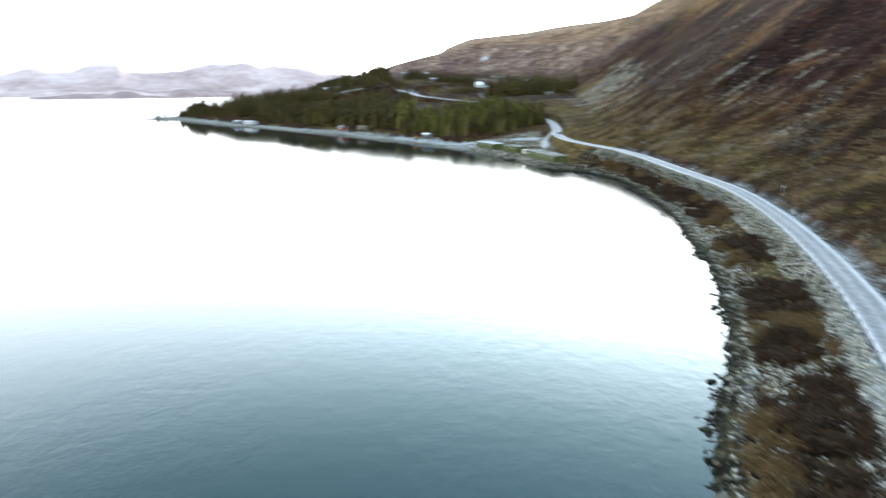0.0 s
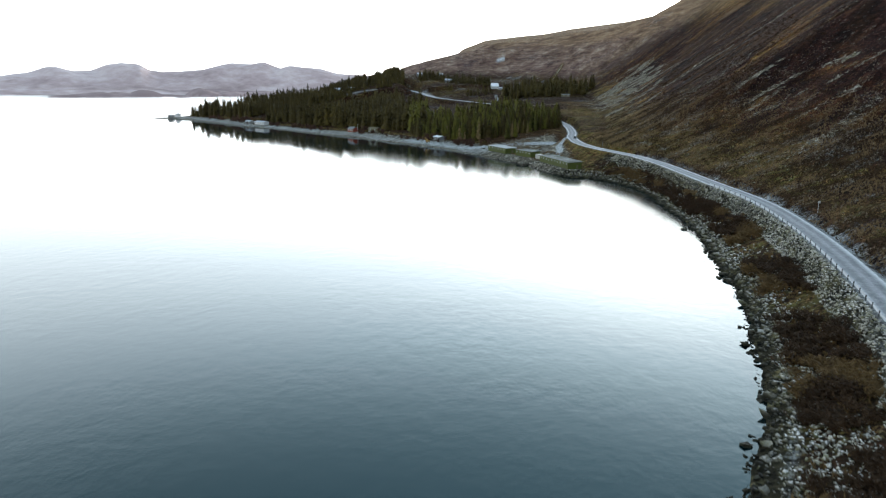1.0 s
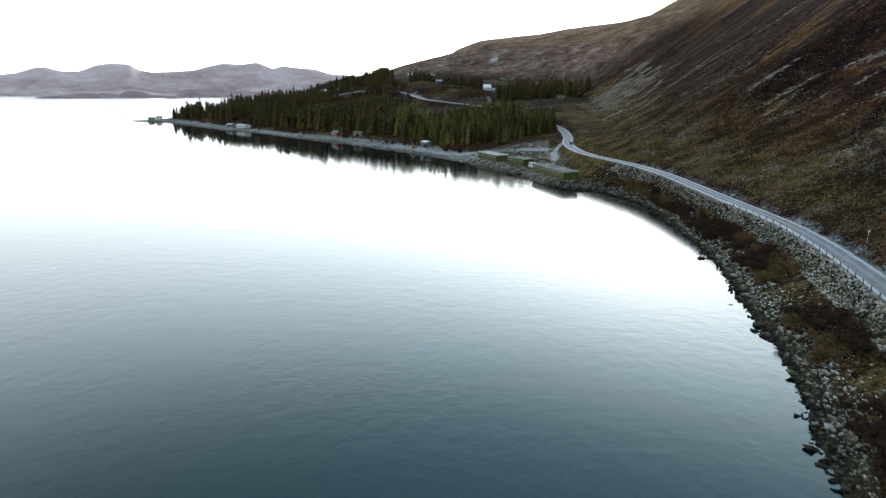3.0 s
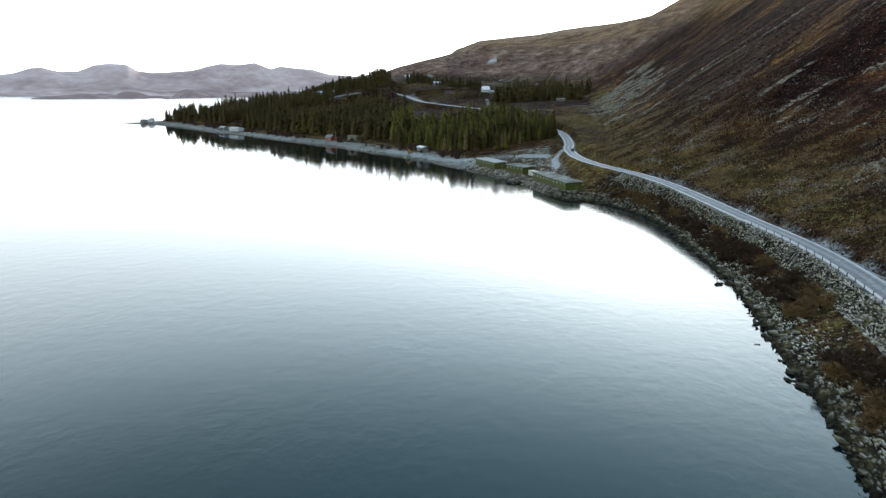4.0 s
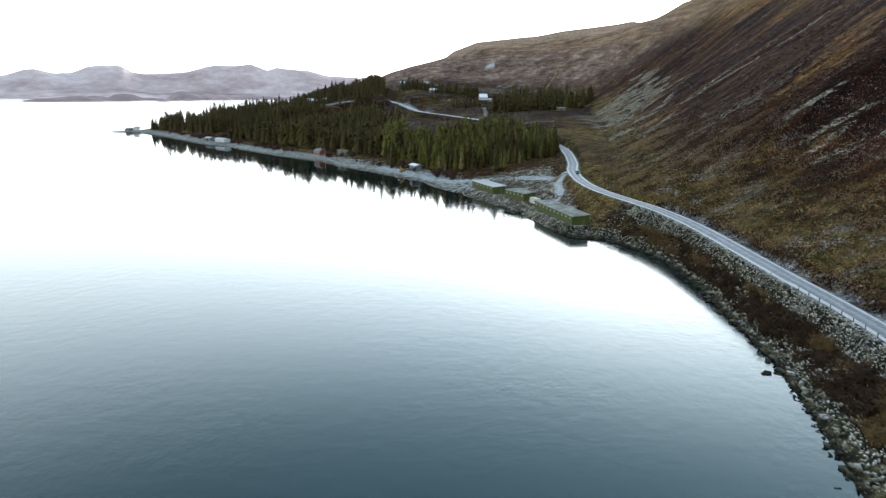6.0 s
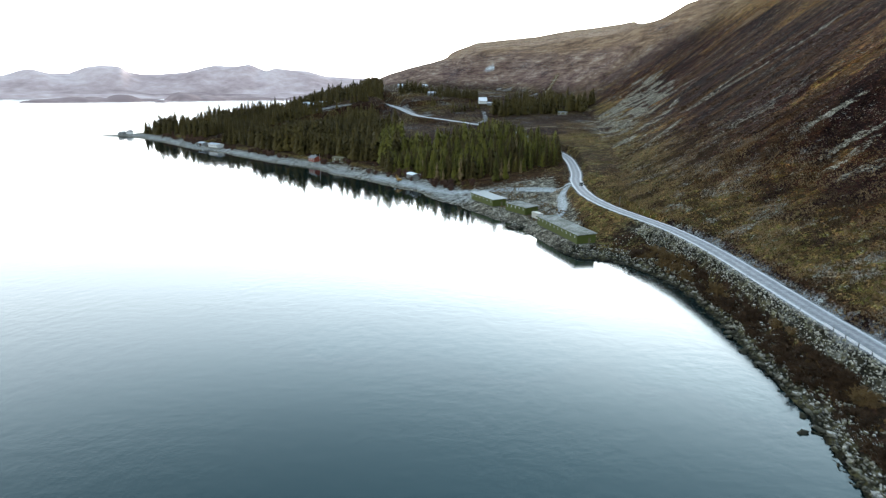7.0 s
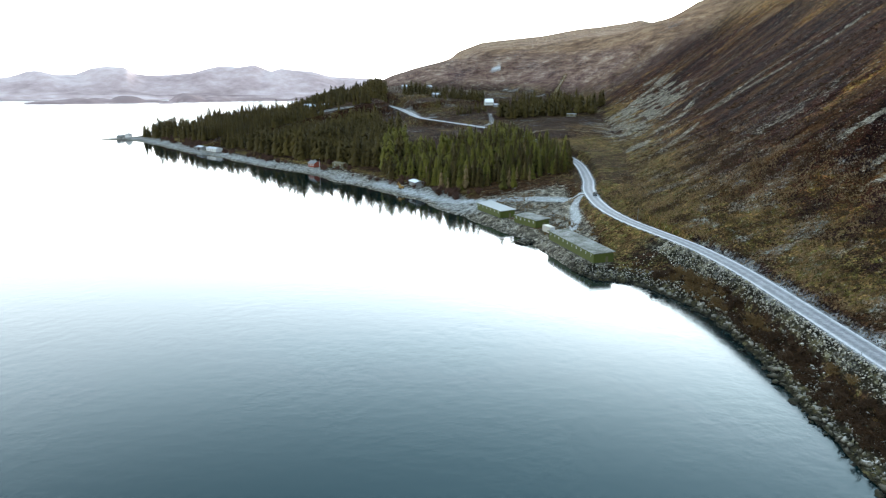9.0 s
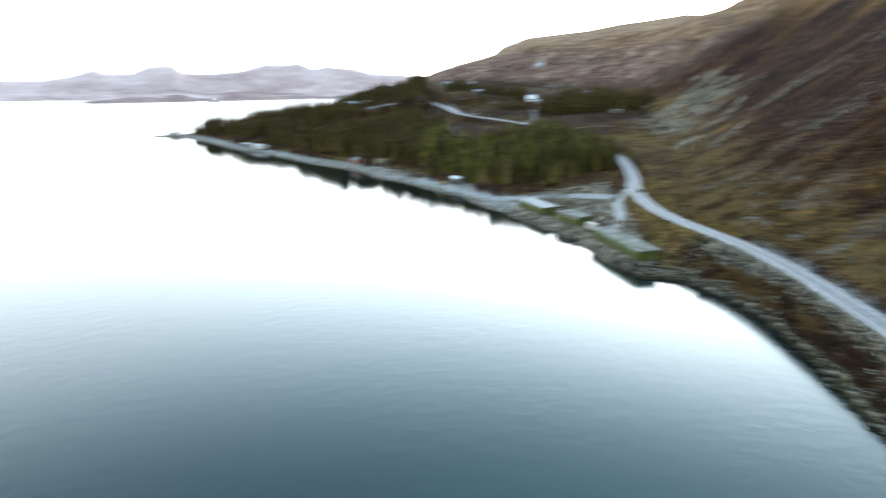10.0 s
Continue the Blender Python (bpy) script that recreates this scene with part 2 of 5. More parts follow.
def land_material():
    m, n, l, b = principled("heath_and_stone", 0.95)
    b.inputs["Specular IOR Level"].default_value = 0.03
    at = n.new("ShaderNodeAttribute")
    at.attribute_name = "cover"
    sep = n.new("ShaderNodeSeparateColor")
    l.new(at.outputs["Color"], sep.inputs["Color"])
    stone, grass, heath = sep.outputs["Red"], sep.outputs["Green"], sep.outputs["Blue"]
    frost = at.outputs["Alpha"]
    big, mid, small, tiny = (noise_node(n, l, s, d) for s, d in ((14, 4), (2.6, 5), (0.7, 4), (0.22, 2)))
    soil = ramp(n, l, small, [(0.34, (0.0085, 0.0048, 0.0026)), (0.5, (0.044, 0.0215, 0.0098)), (0.68, (0.15, 0.077, 0.035))])
    dry = ramp(n, l, small, [(0.3, (0.023, 0.014, 0.0052)), (0.5, (0.118, 0.066, 0.0225)), (0.7, (0.36, 0.21, 0.083))])
    green = ramp(n, l, tiny, [(0.34, (0.012, 0.012, 0.003)), (0.66, (0.15, 0.138, 0.028))])
    dry = mix(n, l, ramp(n, l, mid, [(0.42, (0, 0, 0)), (0.62, (0.8, 0.8, 0.8))]), dry, green)
    ling = ramp(n, l, small, [(0.34, (0.0036, 0.0019, 0.0015)), (0.5, (0.0185, 0.0088, 0.0066)), (0.7, (0.08, 0.039, 0.027))])
    scree = ramp(n, l, sums(n, l, "ADD", sums(n, l, "MULTIPLY", tiny, 0.35), sums(n, l, "ADD", sums(n, l, "MULTIPLY", small, 0.3), sums(n, l, "MULTIPLY", mid, 0.35))), [(0.41, (0.014, 0.0122, 0.0095)), (0.5, (0.1, 0.083, 0.061)), (0.59, (0.44, 0.375, 0.285))])
    clump = ramp(n, l, noise_node(n, l, 4.5, 7, None, 0.72), [(0.4, (0.42, 0.39, 0.37)), (0.52, (0.85, 0.85, 0.85)), (0.64, (1.5, 1.5, 1.45))])
    edge = sums(n, l, "SUBTRACT", mid, 0.5)
    run = n.new("ShaderNodeAttribute")
    run.attribute_name = "run"
    slope = n.new("ShaderNodeAttribute")
    slope.attribute_name = "slope"
    streak = noise_node(n, l, 5.0, 6, run.outputs["Vector"], 0.7, (1, 0.09, 1))
    broad = noise_node(n, l, 22.0, 4, run.outputs["Vector"], 0.55, (1, 0.16, 1))
    hang = sums(n, l, "MULTIPLY", sums(n, l, "SUBTRACT", streak, 0.5), slope.outputs["Fac"])

    def patch(mask, sharp=1.6):
        v = sums(n, l, "ADD", mask, sums(n, l, "MULTIPLY", edge, sharp * 1.15))
        v = sums(n, l, "ADD", v, sums(n, l, "MULTIPLY", sums(n, l, "SUBTRACT", small, 0.5), sharp))
        return ramp(n, l, v, [(0.36, (0, 0, 0)), (0.64, (1, 1, 1))])
    col = mix(n, l, patch(heath), soil, ling)
    col = mix(n, l, patch(sums(n, l, "ADD", grass, sums(n, l, "MULTIPLY", hang, -1.2))), col, dry)
    olive = ramp(n, l, broad, [(0.5, (0, 0, 0)), (0.66, (1, 1, 1))])
    col = mix(n, l, sums(n, l, "MULTIPLY", sums(n, l, "MULTIPLY", olive, slope.outputs["Fac"]), 0.68), col, mix(n, l, small, (0.024, 0.016, 0.005), (0.15, 0.1, 0.03)))
    bands = ramp(n, l, noise_node(n, l, 12.0, 5, run.outputs["Vector"], 0.62, (1, 0.11, 1)), [(0.38, (0.36, 0.22, 0.2)), (0.5, (1.0, 0.7, 0.64)), (0.66, (1.9, 1.52, 1.25))])
    col = mix(n, l, 1.0, col, clump, "MULTIPLY")
    col = mix(n, l, slope.outputs["Fac"], col, mix(n, l, 1.0, col, bands, "MULTIPLY"))
    col = mix(n, l, patch(sums(n, l, "ADD", stone, sums(n, l, "MULTIPLY", hang, 0.6)), 1.5), col, scree)
    # the upland moor: mauve heath with pale ledges lying across the slope, straw grass along its crest; haze and
    # skyline glow are painted in as paleness
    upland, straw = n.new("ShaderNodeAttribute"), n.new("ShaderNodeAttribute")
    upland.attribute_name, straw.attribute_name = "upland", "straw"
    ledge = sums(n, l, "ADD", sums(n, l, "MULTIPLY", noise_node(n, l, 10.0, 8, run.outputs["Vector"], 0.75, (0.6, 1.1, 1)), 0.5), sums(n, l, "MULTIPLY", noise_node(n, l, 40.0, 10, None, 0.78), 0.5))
    moor_haze = ramp(n, l, ledge, [(0.42, (0.06, 0.033, 0.029)), (0.49, (0.15, 0.088, 0.072)), (0.55, (0.26, 0.168, 0.124)), (0.62, (0.46, 0.36, 0.285))])
    col = mix(n, l, sums(n, l, "MULTIPLY", upland.outputs["Fac"], 0.8), col, moor_haze)
    hay_glow = ramp(n, l, sums(n, l, "ADD", sums(n, l, "MULTIPLY", ledge, 0.6), sums(n, l, "MULTIPLY", small, 0.4)), [(0.38, (0.1, 0.055, 0.026)), (0.5, (0.235, 0.137, 0.066)), (0.62, (0.43, 0.285, 0.16))])
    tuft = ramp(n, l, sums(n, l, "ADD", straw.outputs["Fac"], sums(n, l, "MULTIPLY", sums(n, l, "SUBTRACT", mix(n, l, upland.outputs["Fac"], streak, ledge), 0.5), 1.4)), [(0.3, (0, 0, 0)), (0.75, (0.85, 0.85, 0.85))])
    col = mix(n, l, tuft, col, hay_glow)
    bank = n.new("ShaderNodeAttribute")
    bank.attribute_name = "bank"
    # dark ground tone that fills the gaps between the bank's stones
    bank_ground = ramp(n, l, mid, [(0.4, (0.013, 0.0115, 0.008)), (0.54, (0.038, 0.032, 0.019)), (0.66, (0.12, 0.098, 0.042))])
    col = mix(n, l, bank.outputs["Fac"], col, bank_ground)
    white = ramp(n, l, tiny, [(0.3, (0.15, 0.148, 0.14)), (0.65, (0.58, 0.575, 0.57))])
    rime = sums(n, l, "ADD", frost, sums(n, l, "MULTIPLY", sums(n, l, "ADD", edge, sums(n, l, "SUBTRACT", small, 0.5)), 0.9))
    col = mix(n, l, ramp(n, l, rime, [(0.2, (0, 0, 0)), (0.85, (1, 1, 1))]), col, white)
    col = mix(n, l, ramp(n, l, big, [(0.35, (0.0, 0.0, 0.0)), (0.7, (0.35, 0.35, 0.35))]), col, mix(n, l, 1.0, col, (0.55, 0.5, 0.5), "MULTIPLY"))
    col = mix(n, l, 1.0, col, (0.93, 1.0, 1.02), "MULTIPLY")
    l.new(col, b.inputs["Base Color"])
    relief(n, l, b, sums(n, l, "ADD", sums(n, l, "ADD", sums(n, l, "MULTIPLY", mid, 1.2), sums(n, l, "MULTIPLY", hang, 2.5)), sums(n, l, "ADD", sums(n, l, "MULTIPLY", small, 0.7), sums(n, l, "MULTIPLY", tiny, 0.25))), 0.9, 0.9)
    return m


def water_material():
    m, n, l, b = principled("still_sea_water", 0.025, 0.0, 1.45)
    b.inputs["Base Color"].default_value = (0.0001, 0.0055, 0.0065, 1)
    b.inputs["Specular Tint"].default_value = (0.6, 1.0, 1.05, 1)
    calm = ramp(n, l, noise_node(n, l, 70, 3), [(0.35, (0.35, 0.35, 0.35)), (0.65, (1, 1, 1))])
    ripples = sums(n, l, "ADD", noise_node(n, l, 3.2, 2, stretch=(1.1, 0.9, 1)), sums(n, l, "MULTIPLY", noise_node(n, l, 0.9, 2, stretch=(1.3, 0.8, 1)), 0.35))
    place = n.new("ShaderNodeSeparateXYZ")
    l.new(n.new("ShaderNodeNewGeometry").outputs["Position"], place.inputs["Vector"])
    lee = ramp(n, l, sums(n, l, "MULTIPLY", place.outputs["Y"], 0.001), [(0.05, (0.58, 0.58, 0.58)), (0.42, (0.6, 0.6, 0.6)), (0.5, (0.3, 0.3, 0.3)), (0.75, (0.3, 0.3, 0.3)), (1.0, (2.2, 2.2, 2.2))])
    relief(n, l, b, sums(n, l, "MULTIPLY", sums(n, l, "MULTIPLY", ripples, calm), lee), 0.2, 0.42)
    # fine ripples blur the mirror, least on the sheltered water under the wood
    l.new(ramp(n, l, sums(n, l, "MULTIPLY", place.outputs["Y"], 0.0005), [(0.05, (0.12, 0.12, 0.12)), (0.16, (0.12, 0.12, 0.12)), (0.235, (0.05, 0.05, 0.05)), (0.4, (0.05, 0.05, 0.05)), (1.0, (0.22, 0.22, 0.22))]), b.inputs["Roughness"])
    return m


def road_material():
    m, n, l, b = principled("frosted_asphalt", 0.75)
    uv = n.new("ShaderNodeUVMap")
    sep = n.new("ShaderNodeSeparateXYZ")
    l.new(uv.outputs["UV"], sep.inputs["Vector"])
    wander = sums(n, l, "MULTIPLY", sums(n, l, "SUBTRACT", noise_node(n, l, 9, 3), 0.5), 0.1)
    v = sums(n, l, "ADD", sep.outputs["X"], wander)
    bands = ramp(n, l, v, [(0.0, (0.85, 0.85, 0.85)), (0.08, (0.7, 0.7, 0.7)), (0.16, (0.16, 0.16, 0.16)), (0.3, (0.03, 0.03, 0.03)), (0.44, (0.2, 0.2, 0.2)), (0.52, (0.26, 0.26, 0.26)),
                           (0.62, (0.1, 0.1, 0.1)), (0.75, (0.05, 0.05, 0.05)), (0.86, (0.4, 0.4, 0.4)), (0.94, (0.8, 0.8, 0.8))])
    tar = ramp(n, l, noise_node(n, l, 0.3, 4), [(0.3, (0.075, 0.08, 0.086)), (0.7, (0.15, 0.157, 0.165))])
    ice = ramp(n, l, noise_node(n, l, 0.5, 4), [(0.3, (0.37, 0.375, 0.385)), (0.7, (0.66, 0.665, 0.675))])
    ragged = sums(n, l, "ADD", bands, sums(n, l, "MULTIPLY", sums(n, l, "SUBTRACT", noise_node(n, l, 1.1, 5), 0.5), 0.7), True)
    l.new(mix(n, l, ragged, tar, ice), b.inputs["Base Color"])
    relief(n, l, b, noise_node(n, l, 0.15, 3), 0.01, 0.5)
    return m


def needle_material(name, dark, light, whole=0.55, single=0.25, each=0.25):
    m, n, l, b = principled(name, 0.85)
    b.inputs["Specular IOR Level"].default_value = 0.2
    at = n.new("ShaderNodeAttribute")
    at.attribute_name = "tint"
    info = n.new("ShaderNodeObjectInfo")
    geo = n.new("ShaderNodeNewGeometry")
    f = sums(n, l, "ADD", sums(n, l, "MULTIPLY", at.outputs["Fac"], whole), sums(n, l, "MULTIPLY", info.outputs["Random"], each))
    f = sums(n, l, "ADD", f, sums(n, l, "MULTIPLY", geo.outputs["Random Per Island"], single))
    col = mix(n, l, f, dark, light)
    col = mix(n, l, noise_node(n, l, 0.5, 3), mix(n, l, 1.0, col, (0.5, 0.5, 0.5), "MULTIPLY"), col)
    l.new(col, b.inputs["Base Color"])
    return m


def stone_material(name, dark, light, frost=0.5, lichen=0.6):
    """Boulder stone; frost lies where the face looks up."""
    m, n, l, b = principled(name, 0.9)
    b.inputs["Specular IOR Level"].default_value = 0.2
    geo = n.new("ShaderNodeNewGeometry")
    sep = n.new("ShaderNodeSeparateXYZ")
    l.new(geo.outputs["Normal"], sep.inputs["Vector"])
    grain = noise_node(n, l, 0.25, 5)
    col = mix(n, l, geo.outputs["Random Per Island"], dark, light)
    col = mix(n, l, grain, mix(n, l, 1.0, col, (0.4, 0.4, 0.4), "MULTIPLY"), col)
    moss = ramp(n, l, noise_node(n, l, 1.3, 5), [(0.5, (0, 0, 0)), (0.62, (lichen, lichen, lichen))])
    col = mix(n, l, moss, col, (0.15, 0.145, 0.055))
    f = sums(n, l, "ADD", sep.outputs["Z"], sums(n, l, "MULTIPLY", sums(n, l, "SUBTRACT", noise_node(n, l, 0.32, 5, None, 0.7), 0.5), 2.6))
    place = n.new("ShaderNodeSeparateXYZ")
    l.new(geo.outputs["Position"], place.inputs["Vector"])
    dry = ramp(n, l, sums(n, l, "MULTIPLY", sums(n, l, "ADD", place.outputs["Z"], noise_node(n, l, 3, 2)), 0.25), [(0.3, (0, 0, 0)), (0.6, (1, 1, 1))])
    wet = ramp(n, l, sums(n, l, "MULTIPLY", sums(n, l, "ADD", place.outputs["Z"], noise_node(n, l, 4, 2)), 0.25), [(0.22, (0.12, 0.12, 0.1)), (0.5, (1, 1, 1))])
    col = mix(n, l, 1.0, col, wet, "MULTIPLY")
    f = sums(n, l, "MULTIPLY", ramp(n, l, f, [(0.68, (0, 0, 0)), (0.86, (frost, frost, frost))]), dry)
    f = sums(n, l, "MULTIPLY", f, ramp(n, l, noise_node(n, l, 5.0, 4), [(0.42, (0.3, 0.3, 0.3)), (0.6, (1, 1, 1))]))
    l.new(mix(n, l, f, col, (0.66, 0.645, 0.62)), b.inputs["Base Color"])
    relief(n, l, b, grain, 0.05, 0.8)
    return m


def roof_material(name, sheet, frost):
    """Roof sheeting with hoarfrost lying on it in drifts and streaks."""
    m, n, l, b = principled(name, 0.8)
    drift = sums(n, l, "ADD", sums(n, l, "MULTIPLY", noise_node(n, l, 7.0, 5), 0.6), sums(n, l, "MULTIPLY", noise_node(n, l, 0.9, 4), 0.4))
    cover_up = ramp(n, l, sums(n, l, "ADD", drift, frost - 0.5), [(0.35, (0.08, 0.08, 0.08)), (0.5, (0.45, 0.45, 0.45)), (0.68, (0.95, 0.95, 0.95))])
    l.new(mix(n, l, cover_up, mix(n, l, noise_node(n, l, 1.5, 4), tuple(0.6 * c for c in sheet), sheet), (0.36, 0.37, 0.36)), b.inputs["Base Color"])
    relief(n, l, b, drift, 0.02, 0.4)
    return m


LAND = land_material()
WATER = water_material()
ASPHALT = road_material()
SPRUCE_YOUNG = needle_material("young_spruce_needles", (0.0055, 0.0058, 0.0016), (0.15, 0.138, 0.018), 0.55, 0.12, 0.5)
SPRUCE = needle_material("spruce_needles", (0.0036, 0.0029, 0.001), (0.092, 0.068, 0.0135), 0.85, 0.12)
LARCH = needle_material("bare_larch_twigs", (0.085, 0.058, 0.026), (0.32, 0.225, 0.1))
SHRUB = needle_material("bare_shrub_twigs", (0.008, 0.0045, 0.0024), (0.085, 0.045, 0.018))
BIRCH = needle_material("bare_birch_twigs", (0.026, 0.014, 0.0105), (0.16, 0.088, 0.058))
RUSSET = needle_material("russet_grass_blades", (0.034, 0.02, 0.0075), (0.25, 0.155, 0.057))
TUFT = needle_material("heath_tufts", (0.0085, 0.0052, 0.003), (0.31, 0.212, 0.108), 0.85, 0.14)
RIMED = needle_material("frosted_grass_tufts", (0.06, 0.043, 0.027), (0.4, 0.32, 0.235), 0.7, 0.3)
BARK = plain("bark", (0.07, 0.052, 0.04), 0.95)
BOULDER = stone_material("wet_shore_rock", (0.024, 0.0225, 0.017), (0.29, 0.27, 0.205), 0.85)
RIPRAP = stone_material("frosted_riprap", (0.06, 0.057, 0.044), (0.56, 0.53, 0.43), 0.8)
SCREESTONE = stone_material("lichened_scree", (0.045, 0.04, 0.03), (0.44, 0.385, 0.295), 0.2)
GREEN_WALL = plain("green_painted_boards", (0.054, 0.066, 0.006), 0.7, vary=0.25)
GREEN_ROOF = roof_material("frosted_green_roof", (0.05, 0.055, 0.028), 0.42)
RIMED_ROOF = roof_material("white_frosted_roof", (0.11, 0.11, 0.08), 0.75)
WHITE = plain("white_paint", (0.42, 0.43, 0.42), 0.6, vary=0.12)
GLASS_DARK = plain("dark_window_glass", (0.02, 0.025, 0.03), 0.1, vary=0.1)
CONCRETE = plain("weathered_concrete", (0.16, 0.16, 0.145), 0.9)
RUSTED = plain("dark_weathered_steel", (0.06, 0.06, 0.06), 0.7, 0.3)
CONTAINER = plain("pale_container_paint", (0.4, 0.38, 0.33), 0.7)
GALV = plain("galvanised_steel", (0.55, 0.56, 0.57), 0.55, 0.25, vary=0.2)
WOODGREY = plain("grey_weathered_wood", (0.14, 0.145, 0.145), 0.9)
ROOFWHITE = plain("snow_dusted_roof", (0.34, 0.37, 0.4), 0.8, vary=0.15)
REDWOOD = plain("red_painted_boards", (0.17, 0.035, 0.018), 0.8)
OLIVE = plain("olive_boards", (0.1, 0.09, 0.05), 0.85)
YELLOW = plain("yellow_machine_paint", (0.25, 0.14, 0.02), 0.5)
RUBBER = plain("black_rubber", (0.015, 0.015, 0.015), 0.8)
CARPAINT = plain("dark_green_grey_car_paint", (0.02, 0.024, 0.022), 0.5, 0.0, vary=0.1)

# ---- building helpers ----
def mesh_thing(name, verts, faces, material, parent=None, label=""):
    me = bpy.data.meshes.new(name)
    me.from_pydata(verts if isinstance(verts, list) else verts.tolist(), [], faces if isinstance(faces, list) else faces.tolist())
    me.materials.append(material)
    ob = new(name, me)
    if parent:
        ob.parent = parent
    return tagged(ob, label)


def part(name, bm, material, parent, label=""):
    """Links a bmesh as one mesh object under a thing or a part."""
    me = bpy.data.meshes.new(name)
    bm.to_mesh(me)
    bm.free()
    me.materials.append(material)
    ob = new(name, me)
    ob.parent = parent
    return tagged(ob, label)


def thing(name, m, label, category, group="", kind=""):
    ob = new(name)
    ob.matrix_basis = m
    ob.empty_display_size = 0.3
    return tagged(ob, label, category, group, kind)


def box(bm, x0, y0, z0, x1, y1, z1, bevel=0.0):
    g = bmesh.ops.create_cube(bm, size=1.0)
    bmesh.ops.scale(bm, vec=(x1 - x0, y1 - y0, z1 - z0), verts=g["verts"])
    bmesh.ops.translate(bm, vec=((x0 + x1) / 2, (y0 + y1) / 2, (z0 + z1) / 2), verts=g["verts"])
    if bevel:
        edges = list({e for v in g["verts"] for e in v.link_edges})
        bmesh.ops.bevel(bm, geom=edges, offset=bevel, segments=1, affect="EDGES")
    return bm


def boxed(*args, **kw):
    return box(bmesh.new(), *args, **kw)


def tube(bm, a, b, r0, r1=None, sides=8):
    a, b = Vector(a), Vector(b)
    r1 = r0 if r1 is None else r1
    q = (b - a).to_track_quat("Z", "Y").to_matrix()
    rings = [[bm.verts.new(p + q @ Vector((r * math.cos(k * math.tau / sides), r * math.sin(k * math.tau / sides), 0))) for k in range(sides)] for p, r in ((a, r0), (b, r1))]
    for k in range(sides):
        bm.faces.new((rings[0][k], rings[0][(k + 1) % sides], rings[1][(k + 1) % sides], rings[1][k]))
    bm.faces.new(rings[0][::-1])
    bm.faces.new(rings[1])
    return bm


def ground_z(x, y):
    return float(land(np.array([x]), np.array([y]))[0][0])


def float_layer(me, name, values):
    me.attributes.new(name, "FLOAT", "POINT").data.foreach_set("value", np.asarray(values, np.float32))


# ---- the ground: one sheet, fine near the road and coarse far off ----
def steps(*spans):
    out = []
    for a, b, n in spans:
        out += list(np.linspace(a, b, n, endpoint=False))
    return np.array(out + [spans[-1][1]])


def grow(a, b, n, power=1.7):
    return a + (b - a) * (np.linspace(0, 1, n + 1) ** power)


gx = np.concatenate([-450 - (grow(0, 750, 26)[1:])[::-1], steps((-450, 10, 170), (10, 40, 24), (40, 175, 125), (175, 330, 70)), 330 + grow(0, 1900, 50)[1:]])
gy = np.concatenate([-40 - (grow(0, 360, 16)[1:])[::-1], steps((-40, 40, 30), (40, 440, 330), (440, 950, 170)), 950 + grow(0, 2200, 80)[1:]])
GX, GY = np.meshgrid(gx, gy)
H, D, RD, U, AL = land(GX.ravel(), GY.ravel())
X, Y = GX.ravel(), GY.ravel()

# scree runs and tracks on the hillside: from, to, half width at each end
SCREE = [((150, 692), (216, 764), 21, 9), ((146, 665), (208, 728), 18, 6), ((142, 636), (208, 697), 19, 8), ((138, 606), (200, 668), 16, 5), ((134, 584), (198, 651), 14, 5),
         ((208, 788), (218, 765), 7, 4), ((127, 533), (181, 588), 7, 2), ((155, 553), (189, 604), 5, 2), ((118, 476), (160, 516), 5, 2), ((173, 532), (233, 524), 5, 3), ((233, 524), (262, 532), 3, 1.5),
         ((128, 414), (149, 414), 1.5, 2.4), ((149, 414), (172, 402), 2.2, 1.2), ((164, 437), (179, 435), 1.4, 1), ((149, 354), (165, 354), 1.2, 2), ((165, 354), (177, 353), 2, 1.5),
         ((130, 326), (147, 328), 1.2, 1.6), ((147, 328), (159, 331), 1.6, 1), ((137, 317), (156, 322), 1.8, 2.2), ((140, 308), (150, 306), 2.5, 2)]
SCREE += [((130, 240), (142, 237), 2.4, 2.6), ((141, 274), (160, 271), 1.6, 2.2), ((144, 303), (157, 302), 1.5, 1.5), ((175, 318), (180, 310), 3, 3), ((144, 329), (167, 327), 1.2, 1.4),
          ((164, 294), (182, 291), 2.5, 1.5), ((208, 653), (216, 644), 2.5, 1.5), ((51, 1122), (77, 1109), 9, 6)]
# tongues of golden grass between the scree runs
GOLD = [((161, 387), (191, 401), 3, 9), ((191, 401), (226, 435), 9, 16), ((183, 387), (196, 386), 4, 6), ((255, 733), (303, 753), 9, 12), ((240, 607), (285, 643), 5, 9), ((182, 381), (207, 403), 3, 6)]


def strokes(x, y, rows):
    best = np.zeros(x.shape)
    for (ax, ay), (bx, by), wa, wb in rows:
        dx, dy = bx - ax, by - ay
        t = np.clip(((x - ax) * dx + (y - ay) * dy) / (dx * dx + dy * dy), 0, 1)
        e = np.hypot(x - ax - t * dx, y - ay - t * dy) / (wa + t * (wb - wa))
        best = np.maximum(best, smooth(1.35, 0.6, e))
    return best


TRACKS = [([(72, 424), (63, 427), (52, 431), (38, 437), (22, 442), (6, 456), (-8, 476), (-22, 494), (-40, 518)], 2.6), ([(70, 418), (66, 408), (64, 396), (62.5, 384), (59, 374), (54, 380)], 1.9),
          ([(128, 925), (137, 949), (146, 968), (153, 985)], 2.2), ([(60, 640), (88, 652), (118, 640)], 1.4)]


